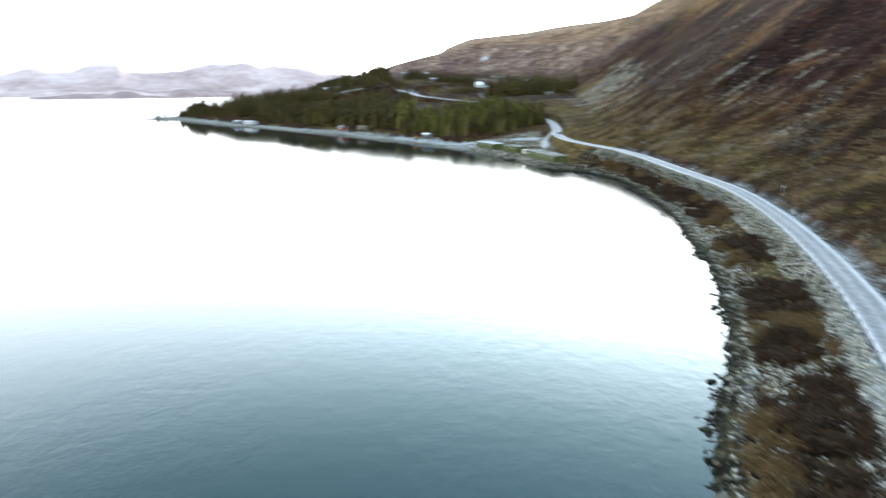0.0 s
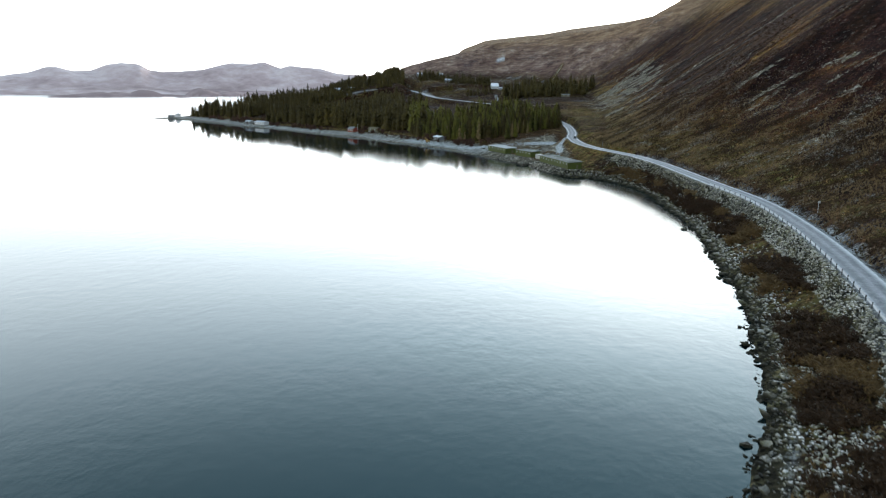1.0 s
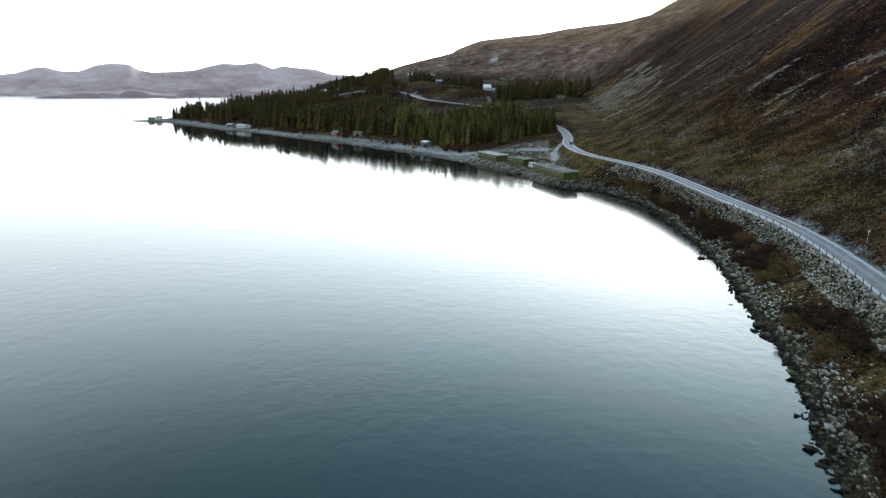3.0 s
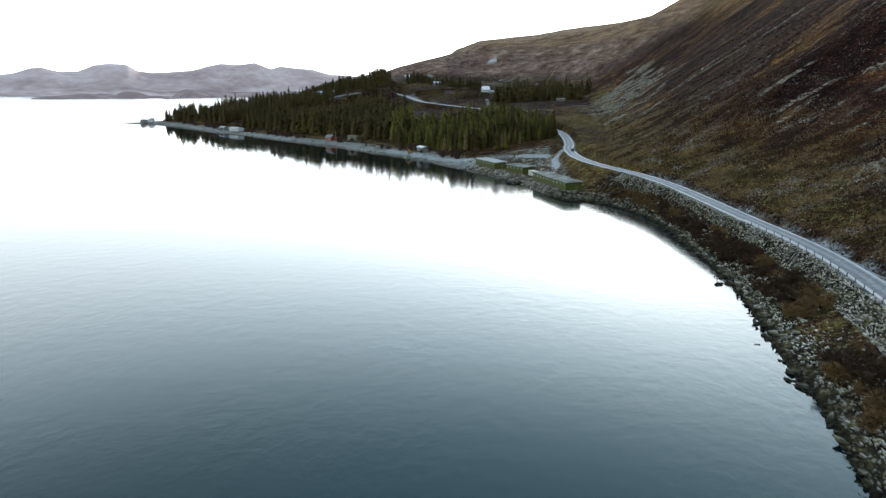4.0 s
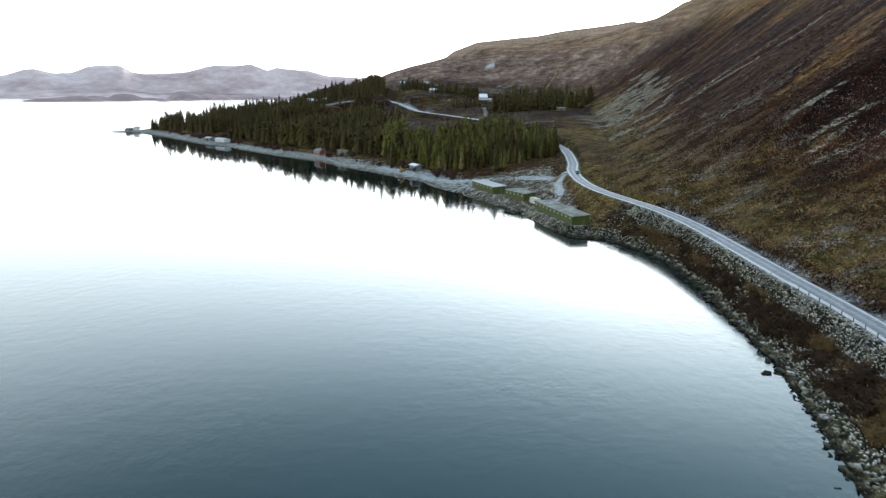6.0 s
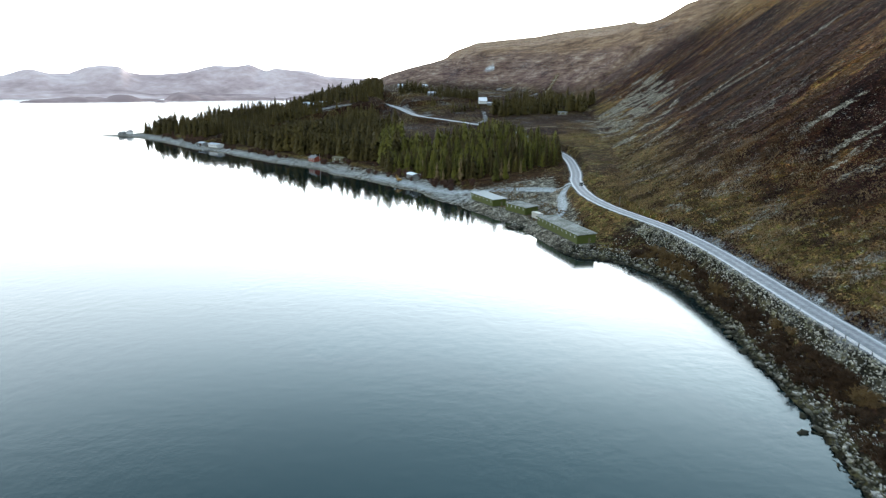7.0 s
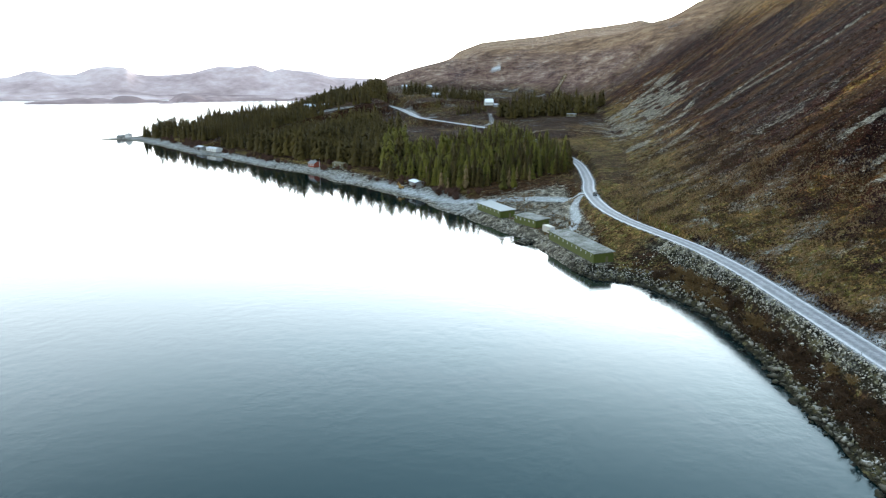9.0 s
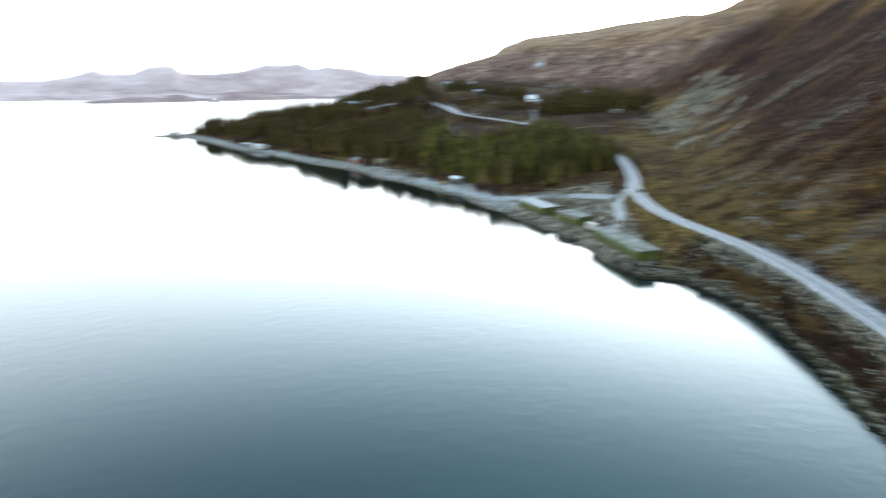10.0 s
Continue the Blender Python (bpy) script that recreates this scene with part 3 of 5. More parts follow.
def cover(x, y, h, d, rd, u, al):
    """How much stone, dry grass, heath and frost lies where."""
    fall = al - 0.48 * u
    runs = rough(fall, u * 0.05, 9, 21, 4)
    wide = rough(fall, u * 0.12, 45, 22, 3)
    up = smooth(6, 30, u)
    near_hill = smooth(-2, 8, u)
    stone = np.clip(0.0 + up * smooth(0.1, 0.6, runs + 0.25 * rough(x, y, 18, 33)) * 0.4 * smooth(260, 60, h), 0, 1)
    stone = np.maximum(stone, strokes(x, y, SCREE) * (0.5 + 0.12 * rough(fall, u * 0.3, 9, 31) + 1.0 * rough(x, y, 10, 32, 4)))
    stone *= 1 - 0.9 * smooth(800, 950, y) * smooth(0.7, 0.2, strokes(x, y, SCREE))
    grass = 0.52 * near_hill * smooth(60, 6, u) + 0.3 * rough(x, y, 22, 23) * smooth(70, 20, u)
    grass = grass + up * smooth(20, 120, u) * np.clip(0.3 * wide + 0.15 * smooth(80, 150, h) + 0.25 * smooth(850, 1100, y), 0, 1)
    grass = grass + 0.3 * smooth(395, 430, y) * smooth(640, 560, y) * smooth(60, -10, u) * smooth(30, 60, d)
    mottle = rough(x + 0.3 * y, y, 11, 38, 4) * smooth(170, 60, u) * near_hill
    foot = near_hill * smooth(34, 6, u) * smooth(170, 250, y) * smooth(480, 420, y)
    grass = grass + 0.75 * mottle + 0.35 * foot
    heath = np.clip(0.2 - 0.8 * mottle + 0.6 * smooth(15, 60, u) + 0.35 * wide + 0.3 * rough(x, y, 30, 24), 0, 1) * near_hill
    grass = grass + 0.3 * smooth(820, 1000, y) * smooth(0, 60, u) * (1 + rough(x, y, 90, 34))
    stone = np.maximum(stone, 0.7 * smooth(830, 960, y) * smooth(20, 90, u) * smooth(0.12, 0.4, rough(x + 0.5 * y, y * 0.4, 60, 35)))
    heath = np.maximum(heath, 0.55 * (u <= 20) * smooth(440, 520, y))
    grass = grass + 0.25 * (u <= 0) * smooth(620, 680, y) * (1 + rough(x, y, 25, 36))
    heath = heath * (1 - 0.35 * smooth(820, 1000, y))
    stone = np.maximum(stone, smooth(820, 1000, y) * (0.26 + 0.3 * rough(x, y, 45, 39)))
    # the far hill: purple heath below, pale grass and slabs towards its crest, paled further to paint in haze
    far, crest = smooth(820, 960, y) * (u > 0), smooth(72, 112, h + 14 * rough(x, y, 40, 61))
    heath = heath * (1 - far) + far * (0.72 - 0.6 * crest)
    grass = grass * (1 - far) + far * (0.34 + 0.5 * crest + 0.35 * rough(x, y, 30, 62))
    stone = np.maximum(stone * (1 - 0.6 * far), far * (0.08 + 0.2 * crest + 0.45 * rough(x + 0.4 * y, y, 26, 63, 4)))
    # a golden crest over the nearer slope, and the tan field behind the wood
    gold = smooth(95, 150, h + 20 * rough(fall, u * 0.1, 40, 64)) * (1 - far)
    grass, stone = np.maximum(grass, 0.62 * gold * smooth(420, 600, y)), stone * (1 - 0.5 * gold)
    tongue = strokes(x, y, GOLD) * (0.75 + 0.5 * rough(x, y, 8, 75, 4))
    grass, heath, stone = np.maximum(grass, 0.62 * tongue), heath * (1 - 0.6 * tongue), stone * (1 - 0.7 * tongue)
    # the rough pasture between road and hill foot
    vale = smooth(-38, -26, u) * smooth(8, -4, u) * smooth(76, 84, x) * smooth(395, 420, y) * smooth(640, 600, y)
    pasture = 0.42 + 0.9 * rough(x, y, 12, 76, 4)
    grass, heath = np.maximum(grass, vale * pasture), heath * (1 - vale * np.clip(pasture, 0, 1))
    field = strokes(x, y, [((82, 606), (122, 580), 9, 8), ((94, 596), (116, 562), 12, 9)])
    grass, heath = np.maximum(grass, 0.85 * field), heath * (1 - 0.8 * field)
    frost = 0.85 * strokes(x, y, [((56, 1100), (70, 1093), 6, 4)]) + 0.4 * strokes(x, y, [((76, 1012), (92, 1000), 5, 4), ((112, 946), (120, 950), 4, 3), ((-140, 830), (-112, 832), 9, 7), ((-166, 872), (-158, 868), 6, 5), ((-50, 850), (-30, 795), 8, 5), ((-30, 795), (-12, 800), 5, 3), ((29, 694), (45, 741), 3, 3), ((45, 741), (45, 800), 3, 2.5)])
    # thin extra frost over the far hill, standing in for haze
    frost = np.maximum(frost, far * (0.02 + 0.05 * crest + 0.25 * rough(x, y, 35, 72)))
    frost = np.maximum(frost, (0.06 + 0.3 * rough(x, y, 16, 73)) * smooth(610, 680, y) * (u <= 10) * smooth(20, 40, d))
    frost = np.maximum(frost, (0.22 + 0.15 * foot) * near_hill * smooth(0.12, 0.36, rough(x + 0.3 * y, y, 8, 71, 4)) * smooth(110, 30, u) * smooth(700, 420, y))
    frost = np.maximum(frost, 0.62 * smooth(4.4, 3.0, rd))
    frost = np.maximum(frost, (0.5 + 0.45 * rough(x, y, 5, 66)) * smooth(8.5, 4, rd) * (u > -2))
    frost = np.maximum(frost, 0.05 + 0.24 * rough(x, y, 12, 25) * (u > 0) * smooth(120, 10, u))
    # embankment between road and water
    bank = (u <= 1) * smooth(345, 325, y) * (d > 0)
    t = d / (d + np.clip(rd - 3, 0.1, None))
    scrub = smooth(0.18, 0.28, t) * smooth(0.78, 0.68, t - 0.1 * smooth(150, 110, y))
    stone = np.where(bank > 0, 0.1 - 0.1 * scrub, stone)
    grass = np.where(bank > 0, (0.3 + 0.6 * rough(x, y, 14, 26)) * scrub + (0.22 + 0.5 * rough(x, y, 7, 65)) * (1 - scrub), grass)
    heath = np.where(bank > 0, 0.95 - 0.35 * scrub, heath)
    frost = np.where(bank > 0, np.maximum(frost, (0.14 + 0.2 * rough(x, y, 8, 27) + 0.25 * smooth(130, 80, y)) * (1 - scrub) * smooth(0.08, 0.25, t)), frost)
    tan = smooth(322, 345, y) * smooth(445, 410, y) * (u < 2) * np.maximum(smooth(62, 68, x), smooth(22, 15, rd)) * (rd > 3.5)
    grass = np.maximum(grass, tan * (0.75 + 0.4 * rough(x, y, 10, 37)))
    stone = stone * (1 - 0.8 * tan)
    frost = frost * (1 - 0.7 * tan)
    # yard by the sheds and the shingle beach
    yard = smooth(318, 335, y) * smooth(460, 430, y) * (u < -4) * smooth(68, 62, x - 0.02 * (y - 330))
    stone = np.maximum(stone, 0.9 * yard)
    grass = grass * (1 - 0.9 * yard)
    frost = np.maximum(frost, yard * (0.14 + 0.2 * rough(x, y, 9, 28)) * smooth(10, 18, rd))
    beach = smooth(400, 440, y) * smooth(22, 11, d + 5 * rough(x, y, 30, 29)) * (d > -1)
    edge = smooth(430, 470, y) * smooth(34, 17, d) * (1 - beach) * (d > 0)
    grass = np.maximum(grass, 0.85 * edge)
    stone = np.maximum(stone, beach)
    grass = grass * (1 - beach)
    frost = np.maximum(frost, beach * (0.44 + 0.2 * rough(x, y, 12, 30)) * smooth(1.0, 4.0, d))
    for k, (line, half) in enumerate(TRACKS):
        worn = smooth(half + 0.9, half - 0.5, near_line(x, y, curve(line, 4.0))[0])
        ruts = worn * (0.75 if k < 2 else 0.12)
        frost = np.maximum(frost, ruts)
        stone, heath, grass = np.maximum(stone, 0.5 * worn), heath * (1 - worn), np.maximum(grass * (1 - worn), worn * (k >= 2))
    return np.clip(np.stack([stone, grass, heath, frost], 1), 0, 1)


def make_ground():
    nx, ny = len(gx), len(gy)
    i = np.arange(nx * ny).reshape(ny, nx)
    f = np.stack([i[:-1, :-1], i[:-1, 1:], i[1:, 1:], i[1:, :-1]], -1).reshape(-1, 4)
    me = bpy.data.meshes.new("ground")
    me.vertices.add(nx * ny)
    me.vertices.foreach_set("co", np.stack([X, Y, H], 1).astype(np.float32).ravel())
    me.loops.add(f.size)
    me.loops.foreach_set("vertex_index", f.ravel().astype(np.int32))
    me.polygons.add(len(f))
    me.polygons.foreach_set("loop_start", np.arange(0, f.size, 4, dtype=np.int32))
    me.polygons.foreach_set("use_smooth", np.ones(len(f), bool))
    me.update(calc_edges=True)
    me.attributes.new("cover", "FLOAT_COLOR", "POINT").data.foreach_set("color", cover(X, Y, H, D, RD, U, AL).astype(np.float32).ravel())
    run = np.stack([AL - 0.48 * U, U, np.zeros(len(U))], 1)
    me.attributes.new("run", "FLOAT_VECTOR", "POINT").data.foreach_set("vector", run.astype(np.float32).ravel())
    t = D / (D + np.clip(RD - 3, 0.1, None))
    float_layer(me, "bank", smooth(-5.5, -7.5, U) * smooth(345, 325, Y) * (D > -1) * (1 - 0.8 * smooth(0.18, 0.28, t) * smooth(0.78, 0.68, t)) * smooth(3.3, 3.9, RD))
    float_layer(me, "slope", smooth(8, 45, U) * (1 - 0.85 * smooth(780, 880, Y)))
    # masks for the moor and crest colours that carry painted haze and glow
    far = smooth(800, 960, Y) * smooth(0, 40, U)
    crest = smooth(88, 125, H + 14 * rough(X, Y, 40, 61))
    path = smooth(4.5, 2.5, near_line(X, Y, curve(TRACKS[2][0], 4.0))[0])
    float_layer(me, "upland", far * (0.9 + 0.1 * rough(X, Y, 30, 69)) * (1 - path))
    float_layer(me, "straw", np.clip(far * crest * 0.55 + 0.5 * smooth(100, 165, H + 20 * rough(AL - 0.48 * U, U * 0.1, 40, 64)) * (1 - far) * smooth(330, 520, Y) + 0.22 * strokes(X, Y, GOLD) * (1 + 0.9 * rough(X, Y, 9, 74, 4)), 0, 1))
    me.materials.append(LAND)
    return tagged(new("ground", me), "steep heath-covered hillside with scree runs above a wooded headland", "hillside", kind="structure")


make_ground()
bm = bmesh.new()
bmesh.ops.create_grid(bm, x_segments=40, y_segments=40, size=5200)
me = bpy.data.meshes.new("water")
bm.to_mesh(me)
bm.free()
me.materials.append(WATER)
tagged(new("water", me), "calm dark blue-green fjord water with faint ripples", "water", kind="structure")


# ---- the road ----
def ribbon(name, line, half, material, lift, label, category):
    """A strip along a line, cambered, with its width in the first texture coordinate."""
    p = np.array(line)
    t = np.gradient(p[:, :2], axis=0)
    t /= np.linalg.norm(t, axis=1)[:, None]
    n = np.stack([t[:, 1], -t[:, 0]], 1)
    across = [-1.0, -0.97, -0.5, 0.0, 0.5, 0.97, 1.0]
    drop = [-0.3, -0.02, 0.02, 0.05, 0.02, -0.02, -0.3]
    verts, faces, uv = [], [], []
    k = len(across)
    for q, m in zip(p, n):
        for a, z in zip(across, drop):
            verts.append((q[0] + m[0] * a * half, q[1] + m[1] * a * half, q[2] + z + lift))
    for r in range(len(p) - 1):
        for c in range(k - 1):
            faces.append((r * k + c, r * k + c + 1, (r + 1) * k + c + 1, (r + 1) * k + c))
    ob = mesh_thing(name, verts, faces, material)
    layer = ob.data.uv_layers.new(name="UVMap")
    for poly in ob.data.polygons:
        for li in poly.loop_indices:
            v = ob.data.loops[li].vertex_index
            layer.data[li].uv = ((across[v % k] + 1) / 2, (v // k) * 0.1)
    return tagged(ob, label, category, kind="structure")


ribbon("road", ROAD_LINE, ROAD_HALF, ASPHALT, 0.0, "narrow two-lane asphalt road with frosted edges and dark wheel tracks", "road")

# ---- trees, shrubs and stones ----
rng = np.random.default_rng(7)


def spruce_shape(seed, levels, branches, height=1.0, spread=0.17, sparse=0.0):
    """Crown of a spruce, one metre tall: drooping boughs all up the stem, each split in two, with a ragged, lopsided outline."""
    r = np.random.default_rng(seed)
    v, f, tint = [], [], []
    heavy, lean = r.uniform(0, 6.28), 0.25 * r.random()
    for k in range(levels * branches):
        at = 0.06 + 0.93 * r.random() ** 1.25
        if r.random() < sparse:
            continue
        a = r.uniform(0, 6.283)
        ragged = 0.75 + 0.35 * math.sin(at * 23 + seed) * r.random() + 0.25 * r.random()
        q = (spread * (1 - at) ** 0.58 * ragged + 0.008) * (1 + lean * math.cos(a - heavy)) * min(1.0, 0.55 + at * 4)
        c, s = math.cos(a), math.sin(a)
        w = q * (0.2 + 0.13 * r.random()) + 0.004
        droop = q * (0.35 + 0.75 * r.random())
        z = at + 0.5 * droop
        i = len(v)
        v += [(0, 0, z + 0.012), (c * q * 0.6 - s * w, s * q * 0.6 + c * w, z - droop * 0.8), (c * q * 1.02 - s * w * 0.4, s * q * 1.02 + c * w * 0.4, z - droop),
              (c * q * 0.92 + s * w * 0.7, s * q * 0.92 - c * w * 0.7, z - droop * 0.9), (c * q * 0.5, s * q * 0.5, z - droop * 0.3)]
        f += [(i, i + 1, i + 4), (i + 1, i + 2, i + 4), (i + 4, i + 2, i + 3), (i, i + 4, i + 3)]
        # each bough runs from a dark root at the stem to lighter tips
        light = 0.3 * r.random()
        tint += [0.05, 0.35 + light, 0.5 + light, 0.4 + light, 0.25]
    return np.array(v), np.array(f), np.array(tint)


def joined(name, shapes, picks, places, scales, turns, material, tints=None, label="", category="", kind="stuff", parent=None, own=0.4):
    """Many copies of a few shapes as one mesh."""
    vs, fs, ts, base = [], [], [], 0
    for k, (p, q, s, a) in enumerate(zip(picks, places, scales, turns)):
        v, f, t = shapes[p]
        c, n = math.cos(a), math.sin(a)
        sx, sy, sz = s if isinstance(s, (tuple, list, np.ndarray)) else (s, s, s)
        w = v * (sx, sy, sz)
        vs.append(np.stack([w[:, 0] * c - w[:, 1] * n + q[0], w[:, 0] * n + w[:, 1] * c + q[1], w[:, 2] + q[2]], 1))
        fs.append(f + base)
        ts.append(t if tints is None else t * (1 - own) + tints[k] * own)
        base += len(v)
    v, f, t = np.concatenate(vs), np.concatenate(fs), np.concatenate(ts)
    me = bpy.data.meshes.new(name)
    me.vertices.add(len(v))
    me.vertices.foreach_set("co", v.astype(np.float32).ravel())
    me.loops.add(f.size)
    me.loops.foreach_set("vertex_index", f.ravel().astype(np.int32))
    me.polygons.add(len(f))
    me.polygons.foreach_set("loop_start", np.arange(0, f.size, 3, dtype=np.int32))
    me.update(calc_edges=True)
    float_layer(me, "tint", t)
    me.materials.append(material)
    ob = new(name, me)
    if parent:
        ob.parent = parent
    return tagged(ob, label, category, kind=kind)


def shape_mesh(name, shape, material):
    v, f, t = shape
    me = bpy.data.meshes.new(name)
    me.from_pydata(v.tolist(), [], f.tolist())
    float_layer(me, "tint", t)
    me.materials.append(material)
    return me


# woods: outlines in plan, spacing, tree heights
WOODS = [
    ([(-372, 880), (-315, 826), (-253, 768), (-190, 708), (-136, 648), (-99, 612), (-67, 580), (-33, 548), (-24, 600), (-42, 680), (-68, 760),
      (-84, 850), (-112, 872), (-160, 862), (-205, 900), (-290, 930), (-345, 915)], 5.2, 11, 21),
    ([(-30, 520), (2, 480), (24, 454), (47, 450), (69, 458), (80, 490), (82, 520), (76, 560), (62, 612), (46, 640), (26, 640), (8, 606), (-16, 590), (-40, 575), (-40, 545)], 3.5, 6, 16),
    ([(52, 757), (100, 767), (150, 772), (166, 800), (140, 860), (62, 870)], 7.0, 12, 19),
    ([(-58, 897), (24, 884), (30, 940), (-60, 985)], 6.5, 7, 13),
    ([(-135, 885), (-78, 880), (-78, 930), (-105, 1035), (-175, 1050), (-190, 960)], 5.0, 11, 16),
    ([(-262, 935), (-170, 905), (-150, 965), (-250, 1015)], 5.0, 10, 15),
    ([(26, 872), (40, 866), (42, 905), (26, 912)], 5.0, 9, 14),
    ([(8, 800), (40, 806), (44, 830), (8, 832)], 6.0, 6, 11),
    ([(-30, 850), (-8, 846), (0, 868), (-30, 872)], 7.0, 6, 12),
]
trees = []
for loop, gap, low, high in WOODS:
    xs, ys = [p[0] for p in loop], [p[1] for p in loop]
    px, py = np.meshgrid(np.arange(min(xs), max(xs), gap), np.arange(min(ys), max(ys), gap))
    px, py = px.ravel() + rng.uniform(-0.5, 0.5, px.size) * gap, py.ravel() + rng.uniform(-0.5, 0.5, px.size) * gap
    keep = within(px + 4 * rough(px, py, 15, 41), py + 4 * rough(px, py, 15, 42), loop)
    px, py = px[keep], py[keep]
    h, d, rd, u, al = land(px, py)
    ok = (d > 14) & (rd > 6.5) & (rough(px, py, 22, 43, 2) > -0.26) & (strokes(px, py, [((-145, 826), (-104, 828), 12, 9), ((-170, 866), (-160, 860), 8, 7)]) < 0.3)
    hh = low + (high - low) * np.clip(0.42 + 0.75 * rough(px, py, 34, 44, 3) + rng.normal(0, 0.24, px.size), -0.25, 1.15)
    hh = hh * np.where(rng.random(px.size) < 0.07, 1.25, 1.0)
    hh = hh * (1 + 0.25 * smooth(60, 25, d) * (high > 20)) * (1 - 0.25 * smooth(600, 760, py) * (px < -45) * (py < 900))
    trees += [(a, b, c, e) for a, b, c, e in zip(px[ok], py[ok], h[ok], hh[ok])]
trees.sort(key=lambda t: math.hypot(t[0] - 12, t[1] - 120))

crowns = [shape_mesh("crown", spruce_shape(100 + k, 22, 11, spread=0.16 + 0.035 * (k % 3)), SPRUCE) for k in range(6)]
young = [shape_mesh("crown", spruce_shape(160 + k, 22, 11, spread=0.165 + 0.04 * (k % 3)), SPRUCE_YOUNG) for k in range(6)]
larches = [shape_mesh("crown", spruce_shape(120 + k, 18, 9, spread=0.17, sparse=0.22), LARCH) for k in range(3)]
bm = tube(bmesh.new(), (0, 0, -0.03), (0, 0, 0.97), 0.014, 0.002, 7)
trunk_mesh = bpy.data.meshes.new("trunk")
bm.to_mesh(trunk_mesh)
bm.free()
trunk_mesh.materials.append(BARK)
near_trees, far_trees = trees[:295], trees[295:]
for k, (x, y, z, hh) in enumerate(near_trees):
    fringe = rng.random() < (0.3 if y < 475 else 0.05)
    kind = "larch_tree" if fringe else "spruce_tree"
    hh = hh * (0.8 if fringe else 1.0)
    wide = rng.uniform(0.75, 1.25)
    ob = thing(kind, Matrix.LocRotScale((x, y, z - 0.1), Euler((0, 0, rng.uniform(0, 6.28))), (hh * wide, hh * wide, hh)),
               "thin bare larch with pale brown twigs on the wood's edge" if fringe else "tall dark green spruce in a dense wood by the shore", "tree", "conifers in the wood")
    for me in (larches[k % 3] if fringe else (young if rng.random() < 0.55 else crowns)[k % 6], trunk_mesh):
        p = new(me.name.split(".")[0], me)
        p.parent = ob
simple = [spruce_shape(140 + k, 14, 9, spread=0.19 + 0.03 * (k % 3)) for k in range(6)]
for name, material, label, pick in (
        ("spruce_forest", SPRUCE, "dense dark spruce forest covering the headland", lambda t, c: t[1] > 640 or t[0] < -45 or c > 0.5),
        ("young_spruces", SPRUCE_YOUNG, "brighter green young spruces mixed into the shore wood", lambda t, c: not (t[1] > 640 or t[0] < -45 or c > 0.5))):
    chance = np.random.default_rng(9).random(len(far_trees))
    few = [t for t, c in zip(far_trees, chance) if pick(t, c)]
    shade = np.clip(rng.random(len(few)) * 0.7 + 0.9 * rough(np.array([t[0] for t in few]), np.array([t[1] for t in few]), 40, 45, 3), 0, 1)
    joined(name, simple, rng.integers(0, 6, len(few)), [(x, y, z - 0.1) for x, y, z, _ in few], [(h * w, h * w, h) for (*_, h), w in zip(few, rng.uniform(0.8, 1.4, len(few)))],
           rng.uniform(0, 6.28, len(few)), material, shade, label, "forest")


def shrub_shape(seed, stems=36, twigs=6):
    """Bare twiggy shrub, about a metre tall and wide, of thin bent blades."""
    r = np.random.default_rng(seed)
    v, f, t = [], [], []

    def blade(a, b, w, shade):
        a, b = np.array(a), np.array(b)
        side = np.cross(b - a, r.normal(size=3))
        side = side / (np.linalg.norm(side) + 1e-9) * w
        i = len(v)
        v.extend([tuple(a - side), tuple(a + side), tuple(b)])
        f.append((i, i + 1, i + 2))
        # blade tone: darker at the foot than at the tip
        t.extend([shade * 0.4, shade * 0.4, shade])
    for _ in range(stems):
        a = r.uniform(0, 6.28)
        lean = r.random() ** 0.6
        foot = np.array((r.normal() * 0.16, r.normal() * 0.16, -0.05))
        tip = foot + np.array((math.cos(a) * lean * 0.5, math.sin(a) * lean * 0.5, 0.45 + 0.5 * (1 - lean * 0.6) * r.random() + 0.1))
        shade = r.random()
        blade(foot, tip, 0.03, shade)
        for _ in range(twigs):
            q = foot + (tip - foot) * r.uniform(0.3, 0.95)
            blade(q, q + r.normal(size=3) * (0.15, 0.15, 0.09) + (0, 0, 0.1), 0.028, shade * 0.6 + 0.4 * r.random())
    return np.array(v), np.array(f), np.array(t)


def tuft_shape(seed, blades=9):
    r = np.random.default_rng(seed)
    v, f, t = [], [], []
    for _ in range(blades):
        a, w = r.uniform(0, 6.28), 0.09 + 0.08 * r.random()
        lean, hh = r.uniform(0.1, 0.55), 0.4 + 0.6 * r.random()
        i = len(v)
        c, s = math.cos(a), math.sin(a)
        bx, by = r.normal() * 0.12, r.normal() * 0.12
        v += [(bx - s * w, by + c * w, -0.06), (bx + s * w, by - c * w, -0.06), (bx + c * lean, by + s * lean, hh)]
        f.append((i, i + 1, i + 2))
        # low tint at the two foot corners, higher at the tip
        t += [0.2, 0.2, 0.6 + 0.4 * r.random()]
    return np.array(v), np.array(f), np.array(t)


